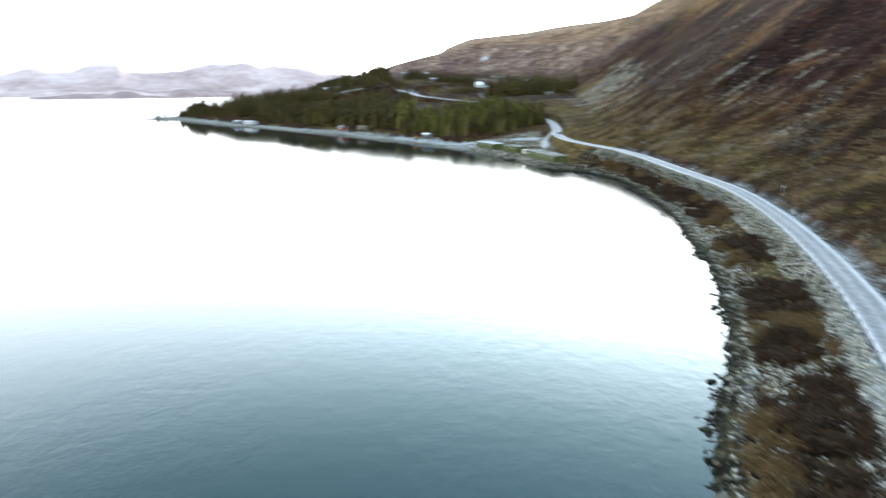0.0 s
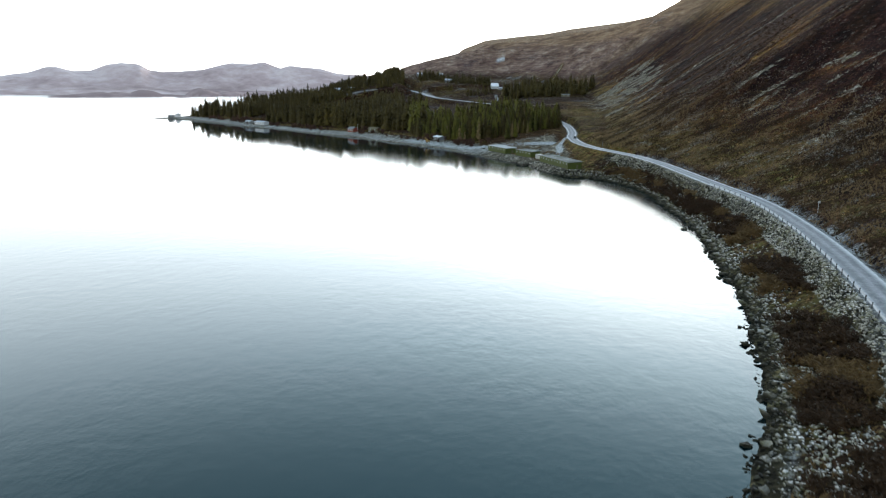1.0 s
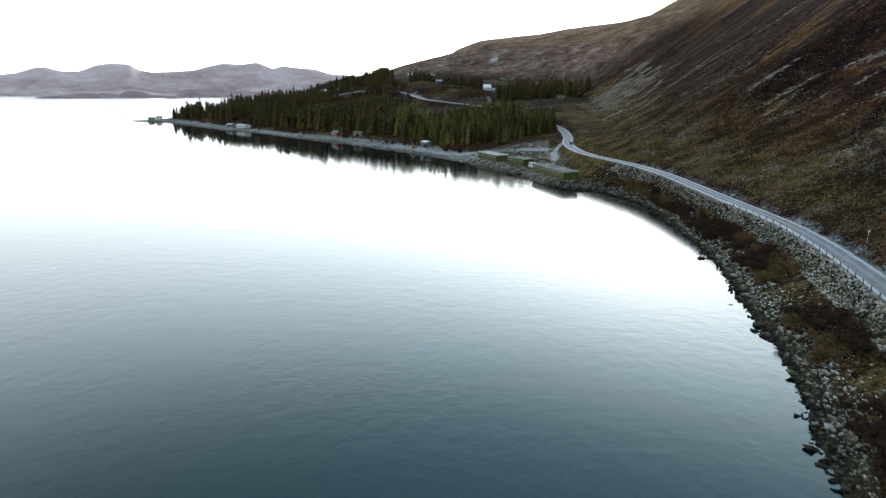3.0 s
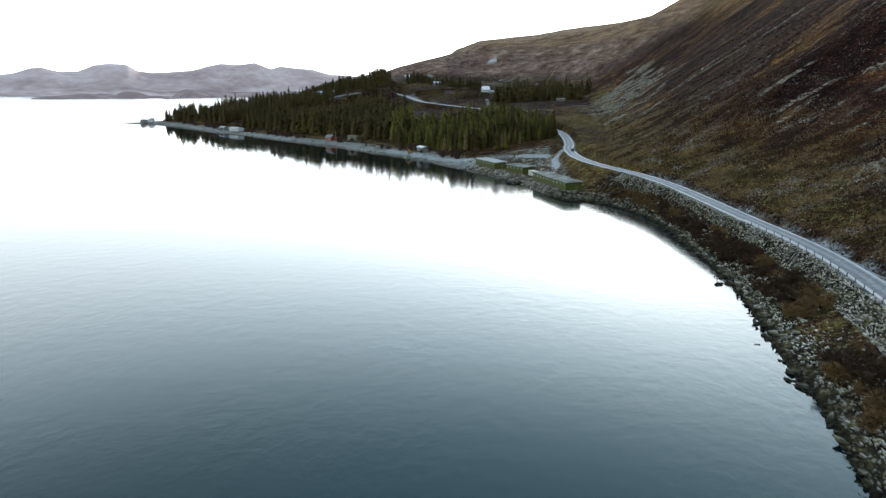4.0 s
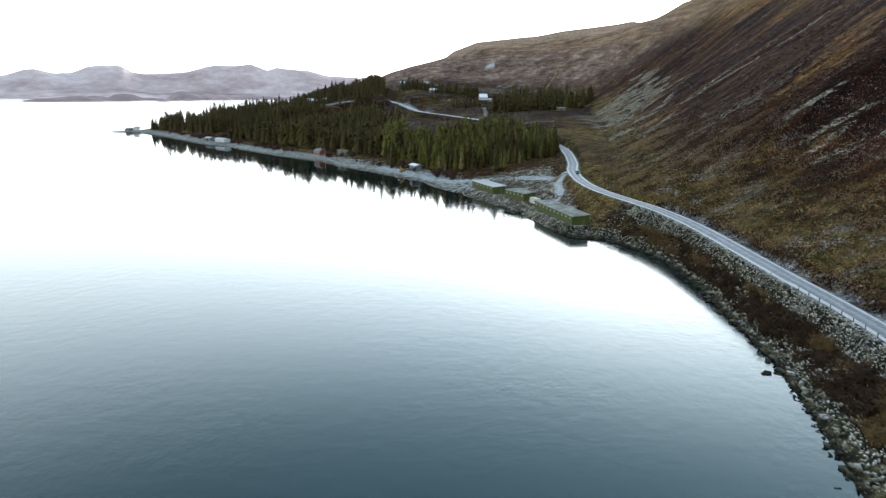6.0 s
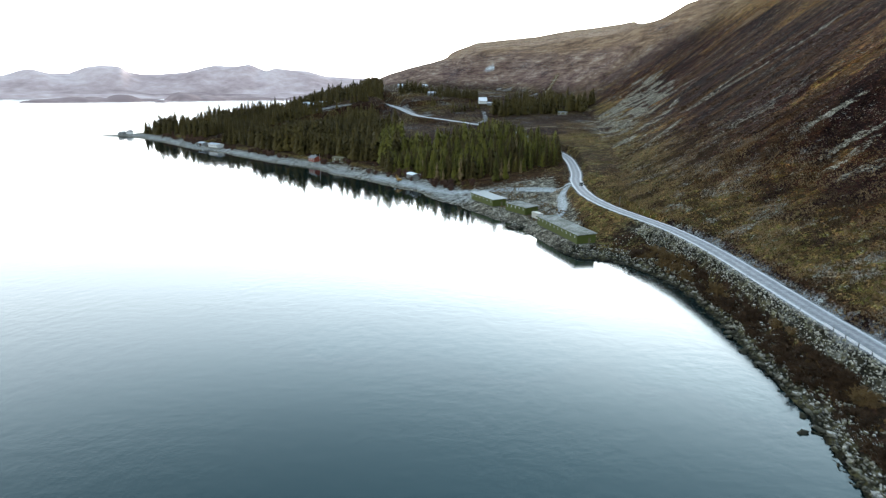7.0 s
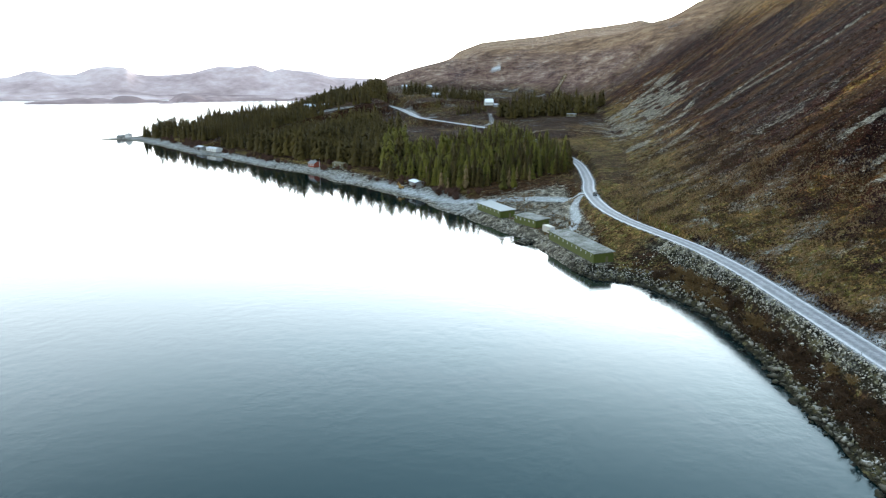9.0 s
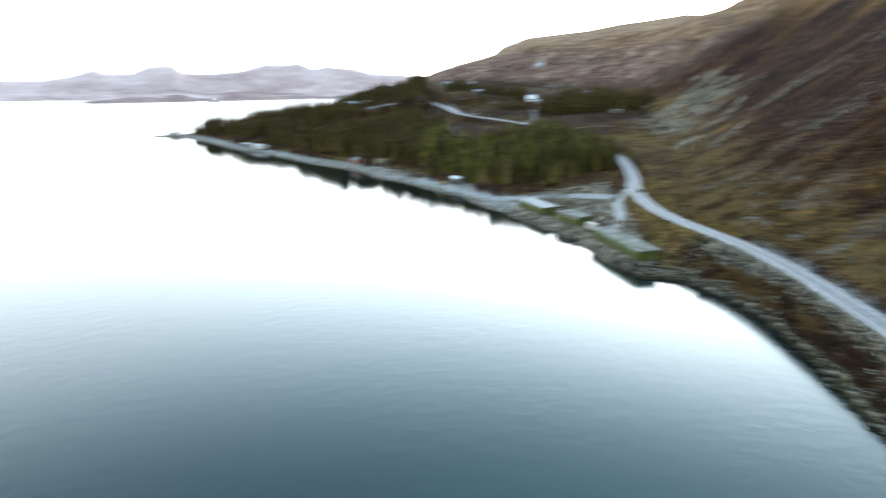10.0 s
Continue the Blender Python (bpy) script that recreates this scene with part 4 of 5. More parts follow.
def stone_shape(seed, fine=1):
    b = bmesh.new()
    bmesh.ops.create_icosphere(b, subdivisions=fine, radius=0.5)
    r = np.random.default_rng(seed)
    v = np.array([tuple(q.co) for q in b.verts])
    for _ in range(13):
        n = r.normal(size=3)
        n /= np.linalg.norm(n)
        cut = 0.2 + 0.2 * r.random()
        over = np.clip(v @ n - cut, 0, None)
        v = v - over[:, None] * n * 0.97
    v = v * r.uniform(0.72, 1.24, (len(v), 1)) * (1, 0.6 + 0.35 * r.random(), 0.5 + 0.3 * r.random())
    v = v @ np.array(Euler(r.uniform(-0.6, 0.6, 3)).to_matrix())
    f = np.array([[q.index for q in p.verts] for p in b.faces])
    b.free()
    return v, f, r.random(len(v))


def scatter(n, x0, x1, y0, y1, test):
    """Random places for which test(h, d, rd, u, x, y) gives a chance."""
    x, y = rng.uniform(x0, x1, n), rng.uniform(y0, y1, n)
    h, d, rd, u, al = land(x, y)
    ok = rng.random(n) < test(h, d, rd, u, x, y)
    return x[ok], y[ok], h[ok]


# boulders along the waterline, each a thing
rocks = [stone_shape(200 + k, 2) for k in range(8)]
rock_meshes = [shape_mesh("boulder", r, BOULDER) for r in rocks]
x, y, h = scatter(34000, 22, 90, 50, 332, lambda h, d, rd, u, x, y: ((d > -1.2) * (d < 1.6) * 0.42 + (d > -3.4) * (d <= -1.2) * 0.03) * (0.27 + 0.5 * smooth(150, 230, y)))
order = np.argsort(np.hypot(x, y))[:290]
for k in order:
    s = 0.9 + 2.0 * rng.random() ** 2.2
    ob = new("boulder", rock_meshes[k % 8])
    ob.matrix_basis = Matrix.LocRotScale((x[k], y[k], max(h[k], -0.35) + 0.12 * s), Euler((rng.uniform(-0.3, 0.3), rng.uniform(-0.3, 0.3), rng.uniform(0, 6.28))), (s, s, s * 0.85))
    tagged(ob, "dark wet boulder lying at the water's edge", "boulder", "boulders along the shore")
rest = np.argsort(np.hypot(x, y))[290:]
joined("shore_boulders", rocks, rng.integers(0, 8, len(rest)), [(x[k], y[k], max(h[k], -0.35) + 0.12) for k in rest], 0.8 + 1.6 * rng.random(len(rest)) ** 2, rng.uniform(0, 6.28, len(rest)), BOULDER, None,
       "row of dark wet boulders along the waterline", "boulders")
small_rocks = [stone_shape(220 + k, 1) for k in range(20)]


def stones(name, n, x0, x1, y0, y1, test, low, high, material, label, category, parts=0):
    x, y, h = scatter(n, x0, x1, y0, y1, test)
    h = np.maximum(h, -0.3)
    size = low + (high - low) * rng.random(len(x)) ** 2
    order = np.argsort(np.hypot(x - 10, y - 40))
    own, rest = order[:parts], order[parts:]
    ob = joined(name, small_rocks, rng.integers(0, 20, len(rest)), [(x[k], y[k], h[k] + 0.1 * size[k]) for k in rest], [(s, s * a, s * b) for s, a, b in zip(size[rest], rng.uniform(0.42, 0.95, len(rest)), rng.uniform(0.5, 1.2, len(rest)))], rng.uniform(0, 6.28, len(rest)), material,
                None, label, category)
    for k in own:
        p = new("stone", stone_pieces[k % 20])
        p.parent = ob
        p.matrix_basis = Matrix.LocRotScale((x[k], y[k], h[k] + 0.1 * size[k]), Euler((0, 0, rng.uniform(0, 6.28))), (size[k], size[k] * rng.uniform(0.45, 0.9), size[k] * rng.uniform(0.5, 1.1)))
    return ob


stone_pieces = [shape_mesh("stone", s, RIPRAP) for s in small_rocks]
stones("shore_stones", 60000, 20, 95, 45, 332, lambda h, d, rd, u, x, y: (d > -0.9) * smooth(7.5, 4.5, d) * 0.9, 0.45, 1.7, BOULDER, "band of dark frosted armour stones above the waterline", "stones")
stones("riprap", 180000, 30, 100, 45, 330, lambda h, d, rd, u, x, y: (u < -7.4) * (d / (d + rd - 3) > 0.71) * (rd > 3.6) * (d > 5) * 0.8 + (d > 5) * (rd > 9) * (0.05 + 0.4 * smooth(125, 95, y) * (rough(x, y, 11, 51, 2) < -0.1)) * (u < 0), 0.45, 1.2, RIPRAP,
       "frost-dusted riprap slope below the road", "stones", 300)
stones("beach_stones", 34000, -60, 70, 318, 520, lambda h, d, rd, u, x, y: (d > -0.8) * (d < 3.5) * (0.5 + 0.45 * (y < 410)) * (0.25 + 0.75 * (y < 430)), 0.35, 1.25, BOULDER, "dark stones along the shed yard's shore", "stones")
stones("islet_stones", 420, 34, 46, 364, 379, lambda h, d, rd, u, x, y: ((x - 39.6) / 4.6) ** 2 + ((y - 371.5) / 4.8) ** 2 < 1, 0.8, 2.0, BOULDER, "low dark heap of stones awash by the shore", "stones")

stones("scree_stones", 90000, 110, 260, 230, 780, lambda h, d, rd, u, x, y: (u > 3) * strokes(x, y, SCREE) * smooth(-0.1, 0.25, rough(x, y, 10, 32, 4)) * 0.5, 0.5, 2.2, SCREESTONE,
       "pale grey lichened scree stones lying in runs down the hillside", "stones")

# shrubs on the embankment, each a thing
shrubs = [shrub_shape(300 + k) for k in range(6)]
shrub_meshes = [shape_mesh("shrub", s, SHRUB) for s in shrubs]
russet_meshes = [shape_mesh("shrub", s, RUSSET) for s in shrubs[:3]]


def bush_chance(h, d, rd, u, x, y):
    t = d / (d + np.clip(rd - 3, 0.1, None))
    band = smooth(0.19, 0.28, t) * smooth(0.79, 0.7, t - 0.1 * smooth(150, 110, y))
    return band * (u < -6) * (rough(x, y, 11, 51, 2) > -0.3) * (rd > 6)


x, y, h = scatter(7600, 30, 95, 45, 318, bush_chance)
for k in range(min(290, len(x))):
    s = 1.2 + 2.6 * rng.random() ** 0.8
    red = rough(np.array([x[k]]), np.array([y[k]]), 16, 52, 2)[0] > 0.22 - 0.22 * smooth(185, 250, y[k])
    ob = new("shrub", russet_meshes[k % 3] if red else shrub_meshes[k % 6])
    ob.matrix_basis = Matrix.LocRotScale((x[k], y[k], h[k] - 0.05), Euler((0, 0, rng.uniform(0, 6.28))), (s * 1.25, s * 1.25, s * 0.75))
    tagged(ob, "russet withered shrub on the stony embankment" if red else "dark bare-twigged shrub on the stony embankment", "shrub", "shrubs below the road")
x, y, h = x[290:], y[290:], h[290:]
warm = rough(x, y, 16, 52, 2) > 0.22 - 0.22 * smooth(185, 250, y)
for name, pick, material, label in (("scrub", ~warm, SHRUB, "dark brown bare scrub along the embankment"), ("russet_scrub", warm, RUSSET, "golden-brown withered scrub along the embankment")):
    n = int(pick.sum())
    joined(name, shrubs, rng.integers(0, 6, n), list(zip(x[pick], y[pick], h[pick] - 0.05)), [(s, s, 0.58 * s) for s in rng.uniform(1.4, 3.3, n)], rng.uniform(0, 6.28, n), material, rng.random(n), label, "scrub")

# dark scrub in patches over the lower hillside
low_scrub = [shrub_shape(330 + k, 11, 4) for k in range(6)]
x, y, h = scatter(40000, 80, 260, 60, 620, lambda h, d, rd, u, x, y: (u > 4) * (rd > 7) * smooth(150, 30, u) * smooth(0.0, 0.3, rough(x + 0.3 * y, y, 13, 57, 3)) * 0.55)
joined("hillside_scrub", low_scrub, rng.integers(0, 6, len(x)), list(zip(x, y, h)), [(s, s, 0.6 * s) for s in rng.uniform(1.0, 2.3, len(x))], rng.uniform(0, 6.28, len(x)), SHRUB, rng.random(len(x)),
       "dark leafless scrub in patches over the hillside", "scrub")

# bare russet birch scrub at the foot of the headland wood
x, y, h = scatter(9000, -330, 75, 440, 860, lambda h, d, rd, u, x, y: (u < 0) * (d > 12) * smooth(30, 20, d) * (rd > 6) * (rough(x, y, 17, 58, 3) > -0.12) * 0.9)
joined("birch_scrub", shrubs, rng.integers(0, 6, len(x)), list(zip(x, y, h)), [(s, s, 1.15 * s) for s in rng.uniform(2.0, 4.6, len(x))], rng.uniform(0, 6.28, len(x)), BIRCH, rng.random(len(x)),
       "bare reddish-brown birch scrub at the wood's edge above the beach", "scrub")

# grass and heath tufts
tufts = [tuft_shape(400 + k) for k in range(6)]
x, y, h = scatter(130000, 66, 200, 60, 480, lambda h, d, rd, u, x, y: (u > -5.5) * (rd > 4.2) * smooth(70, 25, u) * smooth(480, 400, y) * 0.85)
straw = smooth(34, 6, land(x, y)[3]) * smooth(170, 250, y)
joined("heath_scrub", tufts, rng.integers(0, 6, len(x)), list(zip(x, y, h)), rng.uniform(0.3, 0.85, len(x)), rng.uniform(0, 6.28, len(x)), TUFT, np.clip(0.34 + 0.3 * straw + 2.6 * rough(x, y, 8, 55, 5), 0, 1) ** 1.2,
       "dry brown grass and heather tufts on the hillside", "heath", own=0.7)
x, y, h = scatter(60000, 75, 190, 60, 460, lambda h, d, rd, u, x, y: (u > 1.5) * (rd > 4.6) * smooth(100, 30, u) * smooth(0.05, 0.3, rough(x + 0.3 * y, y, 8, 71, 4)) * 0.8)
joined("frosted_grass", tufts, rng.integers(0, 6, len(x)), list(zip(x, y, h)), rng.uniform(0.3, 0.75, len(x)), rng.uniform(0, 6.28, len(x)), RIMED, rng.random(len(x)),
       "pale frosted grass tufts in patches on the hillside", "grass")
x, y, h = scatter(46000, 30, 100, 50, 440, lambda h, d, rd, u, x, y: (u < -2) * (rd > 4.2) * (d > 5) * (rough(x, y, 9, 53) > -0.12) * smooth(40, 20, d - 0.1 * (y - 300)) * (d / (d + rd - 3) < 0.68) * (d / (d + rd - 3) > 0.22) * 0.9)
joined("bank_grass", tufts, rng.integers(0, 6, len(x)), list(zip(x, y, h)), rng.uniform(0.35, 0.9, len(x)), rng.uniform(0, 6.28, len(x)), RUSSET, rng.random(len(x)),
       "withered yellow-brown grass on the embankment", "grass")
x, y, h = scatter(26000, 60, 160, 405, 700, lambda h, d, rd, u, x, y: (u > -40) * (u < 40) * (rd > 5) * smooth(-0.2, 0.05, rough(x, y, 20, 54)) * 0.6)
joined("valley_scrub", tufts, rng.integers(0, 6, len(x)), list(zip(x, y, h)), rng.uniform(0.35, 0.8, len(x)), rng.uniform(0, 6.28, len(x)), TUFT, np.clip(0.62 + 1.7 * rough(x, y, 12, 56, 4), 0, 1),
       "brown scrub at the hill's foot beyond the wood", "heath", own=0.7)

# ---- the far shore: low frosted plain, islands, snowy hills; distance haze set in their colour ----
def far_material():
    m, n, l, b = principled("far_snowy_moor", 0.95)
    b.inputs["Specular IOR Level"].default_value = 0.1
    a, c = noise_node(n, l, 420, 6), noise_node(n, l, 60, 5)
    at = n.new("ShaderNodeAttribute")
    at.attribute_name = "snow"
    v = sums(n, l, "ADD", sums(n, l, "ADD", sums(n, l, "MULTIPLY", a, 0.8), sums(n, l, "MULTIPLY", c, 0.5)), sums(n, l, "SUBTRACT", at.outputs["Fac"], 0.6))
    # snow and moor tones, paled to paint the distance haze in
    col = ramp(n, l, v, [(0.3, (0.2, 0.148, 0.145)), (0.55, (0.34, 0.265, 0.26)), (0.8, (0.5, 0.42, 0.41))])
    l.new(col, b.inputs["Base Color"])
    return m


RIDGE = [(-60, 0.3), (-45, 0.45), (-36.6, 0.62), (-34.9, 0.89), (-33.7, 1.32), (-33.0, 1.38), (-31.9, 1.1), (-30.7, 1.12), (-29.5, 1.61), (-28.5, 1.76), (-27.3, 1.7), (-26.5, 1.23),
         (-25.5, 1.11), (-24.2, 1.17), (-22.4, 1.33), (-21.0, 1.72), (-20.1, 1.91), (-18.5, 1.84), (-17.3, 2.0), (-16.0, 1.5), (-15.2, 1.75), (-14.0, 1.62), (-12.6, 1.54),
         (-11.1, 1.12), (-8.6, 0.99), (-5.1, 0.82), (4, 0.7)]
# islands: bearing, distance, half width in degrees, half depth, height
ISLANDS = [(-30.2, 3120, 3.4, 130, 22), (-32.0, 3060, 1.8, 80, 13), (-28.9, 3160, 1.3, 90, 26), (-26.9, 3180, 1.5, 120, 33), (-25.4, 3240, 1.6, 90, 15), (-24.0, 2960, 0.75, 50, 10),
           (-22.4, 3330, 1.6, 150, 36), (-20.6, 3380, 2.0, 150, 22), (-17.5, 3500, 4.5, 160, 20), (-11.0, 3500, 4.0, 200, 36)]


def far_land():
    az, far = np.linspace(-60, 4, 520), np.concatenate([np.arange(2700, 4000, 26.0), np.arange(4000, 4890, 55.0)])
    A, R = np.meshgrid(az, far)
    x, y = 5 + R * np.sin(np.radians(A)), 14 + R * np.cos(np.radians(A))
    h = np.full(A.shape, -6.0)
    # snow: how pale the ground is, from snow and painted haze together
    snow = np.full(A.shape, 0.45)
    for b, r, w, dep, top in ISLANDS:
        e = ((A - b) / w) ** 2 + ((R - r) / dep) ** 2
        v = 0.8 * top * np.clip(1 - e + 0.35 * rough(x, y, 120, 67), 0, 1) ** 0.9 * (1 + 0.6 * rough(x, y, 130, 61)) - 6 * (e > 1)
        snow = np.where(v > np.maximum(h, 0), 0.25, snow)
        h = np.maximum(h, v)
    coast = 3920 + 60 * rough(x, y, 300, 62, 2) - 250 * smooth(-16, -8, A)
    plain_h = 22 * smooth(0, 500, R - coast) + 2 + 5 * rough(x, y, 200, 63)
    h = np.where(R > coast, np.maximum(h, plain_h), h)
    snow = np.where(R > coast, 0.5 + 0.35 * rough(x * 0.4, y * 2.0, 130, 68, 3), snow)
    crest = 52 + 4700 * np.tan(np.radians(np.interp(A + 2.2 * rough(x, y, 420, 66, 3) * smooth(4700, 4450, R), [p[0] for p in RIDGE], [p[1] for p in RIDGE])))
    rise = smooth(4120, 4700, R + 60 * rough(x, y, 260, 64))
    h = np.where(R > 4100, np.maximum(h, 22 + (crest - 22) * rise * (1 - 0.25 * smooth(4720, 4880, R)) + 16 * rough(x, y, 240, 65) * rise * (1 - smooth(4600, 4690, R))), h)
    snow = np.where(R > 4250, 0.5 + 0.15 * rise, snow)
    n, k = A.shape
    i = np.arange(n * k).reshape(n, k)
    f = np.stack([i[:-1, :-1], i[:-1, 1:], i[1:, 1:], i[1:, :-1]], -1).reshape(-1, 4)
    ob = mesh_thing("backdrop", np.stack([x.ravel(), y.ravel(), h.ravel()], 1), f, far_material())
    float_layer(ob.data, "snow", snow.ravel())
    for p in ob.data.polygons:
        p.use_smooth = True
    tagged(ob, "far snow-dusted hills and low islands, paled by painted haze, across the fjord", "hills", kind="structure")


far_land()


# ---- long green sheds by the water ----
def green_shed(x, y, turn, length, width, z, count, label, cover_material=None):
    """Local x runs inland across the shed, y along it; the west wall with its windows stands at x = 0."""
    shed = thing("green_shed", pose(x, y, z, 0, 0, turn), label, "shed", "green sheds on the shore")
    w, h = 0.15, 3.3
    slab = part("plinth", boxed(-0.06, -0.06, -1.2, width + 0.06, length + 0.06, 0.118), RUSTED, shed)
    for k, (a, b) in enumerate((((0, 0), (w, length)), ((width - w, 0), (width, length)), ((w, 0), (width - w, w)), ((w, length - w), (width - w, length)))):
        part("wall", boxed(a[0], a[1], 0.12, b[0], b[1], h), GREEN_WALL, shed)
    n = int(length / 1.2)
    for k in range(n):
        q = (k + 0.5) * length / n
        part("batten", boxed(-0.05, q - 0.04, 0.12, -0.002, q + 0.04, h - 0.05), GREEN_WALL, shed)
    for k in range(int(width / 1.2)):
        q = (k + 0.5) * width / int(width / 1.2)
        part("batten", boxed(q - 0.04, -0.05, 0.12, q + 0.04, -0.002, h - 0.05), GREEN_WALL, shed)
    bm = bmesh.new()
    rise = 0.35
    v = [bm.verts.new(p) for p in ((-0.5, -0.45, h + 0.02), (width + 0.45, -0.45, h + 0.02 + rise), (width + 0.45, length + 0.45, h + 0.02 + rise), (-0.5, length + 0.45, h + 0.02),
                                   (-0.5, -0.45, h + 0.26), (width + 0.45, -0.45, h + 0.26 + rise), (width + 0.45, length + 0.45, h + 0.26 + rise), (-0.5, length + 0.45, h + 0.26))]
    for f in ((3, 2, 1, 0), (4, 5, 6, 7), (0, 1, 5, 4), (1, 2, 6, 5), (2, 3, 7, 6), (3, 0, 4, 7)):
        bm.faces.new([v[i] for i in f])
    roof = part("roof", bm, cover_material or GREEN_ROOF, shed, "pale frosted roof sheet")
    part("fascia", boxed(-0.56, -0.5, h + 0.0, -0.502, length + 0.5, h + 0.3), GREEN_WALL, roof)
    for k in range(int(length / 2.0)):
        q = (k + 0.5) * length / int(length / 2.0)
        bm = bmesh.new()
        c = [bm.verts.new(p) for p in ((-0.5, q - 0.03, h + 0.262), (-0.5, q + 0.03, h + 0.262), (width + 0.45, q + 0.03, h + 0.262 + rise), (width + 0.45, q - 0.03, h + 0.262 + rise),
                                       (-0.5, q, h + 0.32), (width + 0.45, q, h + 0.32 + rise))]
        for f in ((0, 4, 5, 3), (4, 1, 2, 5), (0, 1, 4), (3, 5, 2)):
            bm.faces.new([c[i] for i in f])
        part("seam", bm, cover_material or GREEN_ROOF, roof)
    for k in range(count):
        q = (k + 0.5) * length / count
        win = part("window", boxed(-0.1, q - 0.36, 2.15, -0.052, q + 0.36, 3.0, bevel=0.01), WHITE, shed, "small white-framed window")
        part("pane", boxed(-0.112, q - 0.27, 2.25, -0.102, q + 0.27, 2.9), PANE, win)
    door = part("door", boxed(width * 0.6, -0.1, 0.14, width * 0.6 + 1.0, -0.052, 2.2), OLIVE, shed)
    part("handle", boxed(width * 0.6 + 0.85, -0.14, 1.05, width * 0.6 + 0.92, -0.102, 1.2), GALV, door)
    return shed


PANE, _n, _l, _b = principled("window_glass", 0.05, 0.0, 1.5)
_b.inputs["Base Color"].default_value = (0.2, 0.21, 0.19, 1)
green_shed(58.75, 330.4, 16.5, 36, 7.6, 2.85, 10, "long green boarded shed with a frosted roof on the stony point")
green_shed(45.5, 384.2, 33, 14.6, 7.4, 2.85, 5, "short green boarded shed with frosted roof beside a container")
green_shed(31.9, 405, 25, 23.5, 7.4, 2.85, 6, "green boarded shed with a white-frosted roof on the yard", RIMED_ROOF)


def container(x, y, z, turn):
    c = thing("container", pose(x, y, z, 0, 0, turn), "pale grey steel container between the green sheds", "container")
    part("body", boxed(-1.25, -3, 0.15, 1.25, 3, 2.7, bevel=0.03), CONTAINER, c)
    for k in range(14):
        q = -2.8 + k * 0.43
        for s in (-1, 1):
            part("rib", boxed(s * 1.25 if s > 0 else -1.3, q, 0.25, 1.3 if s > 0 else -1.25, q + 0.2, 2.6), CONTAINER, c)
    for s in (-1, 1):
        d = part("door", boxed(0.03 if s > 0 else -1.18, -3.06, 0.25, 1.18 if s > 0 else -0.03, -3.002, 2.6), WHITE, c)
        part("handle", boxed(s * 0.2 - 0.02, -3.1, 0.5, s * 0.2 + 0.02, -3.062, 2.4), GALV, d)
    for s in (-1, 1):
        part("skid", boxed(-1.2, s * 2.4 - 0.1, 0, 1.2, s * 2.4 + 0.1, 0.15), GALV, c)


container(50.2, 377.6, ground_z(50.2, 377.6), 22)


# ---- houses and cabins ----
SNOWROOF = plain("white_snowy_roof", (0.62, 0.65, 0.68), 0.8, vary=0.12)
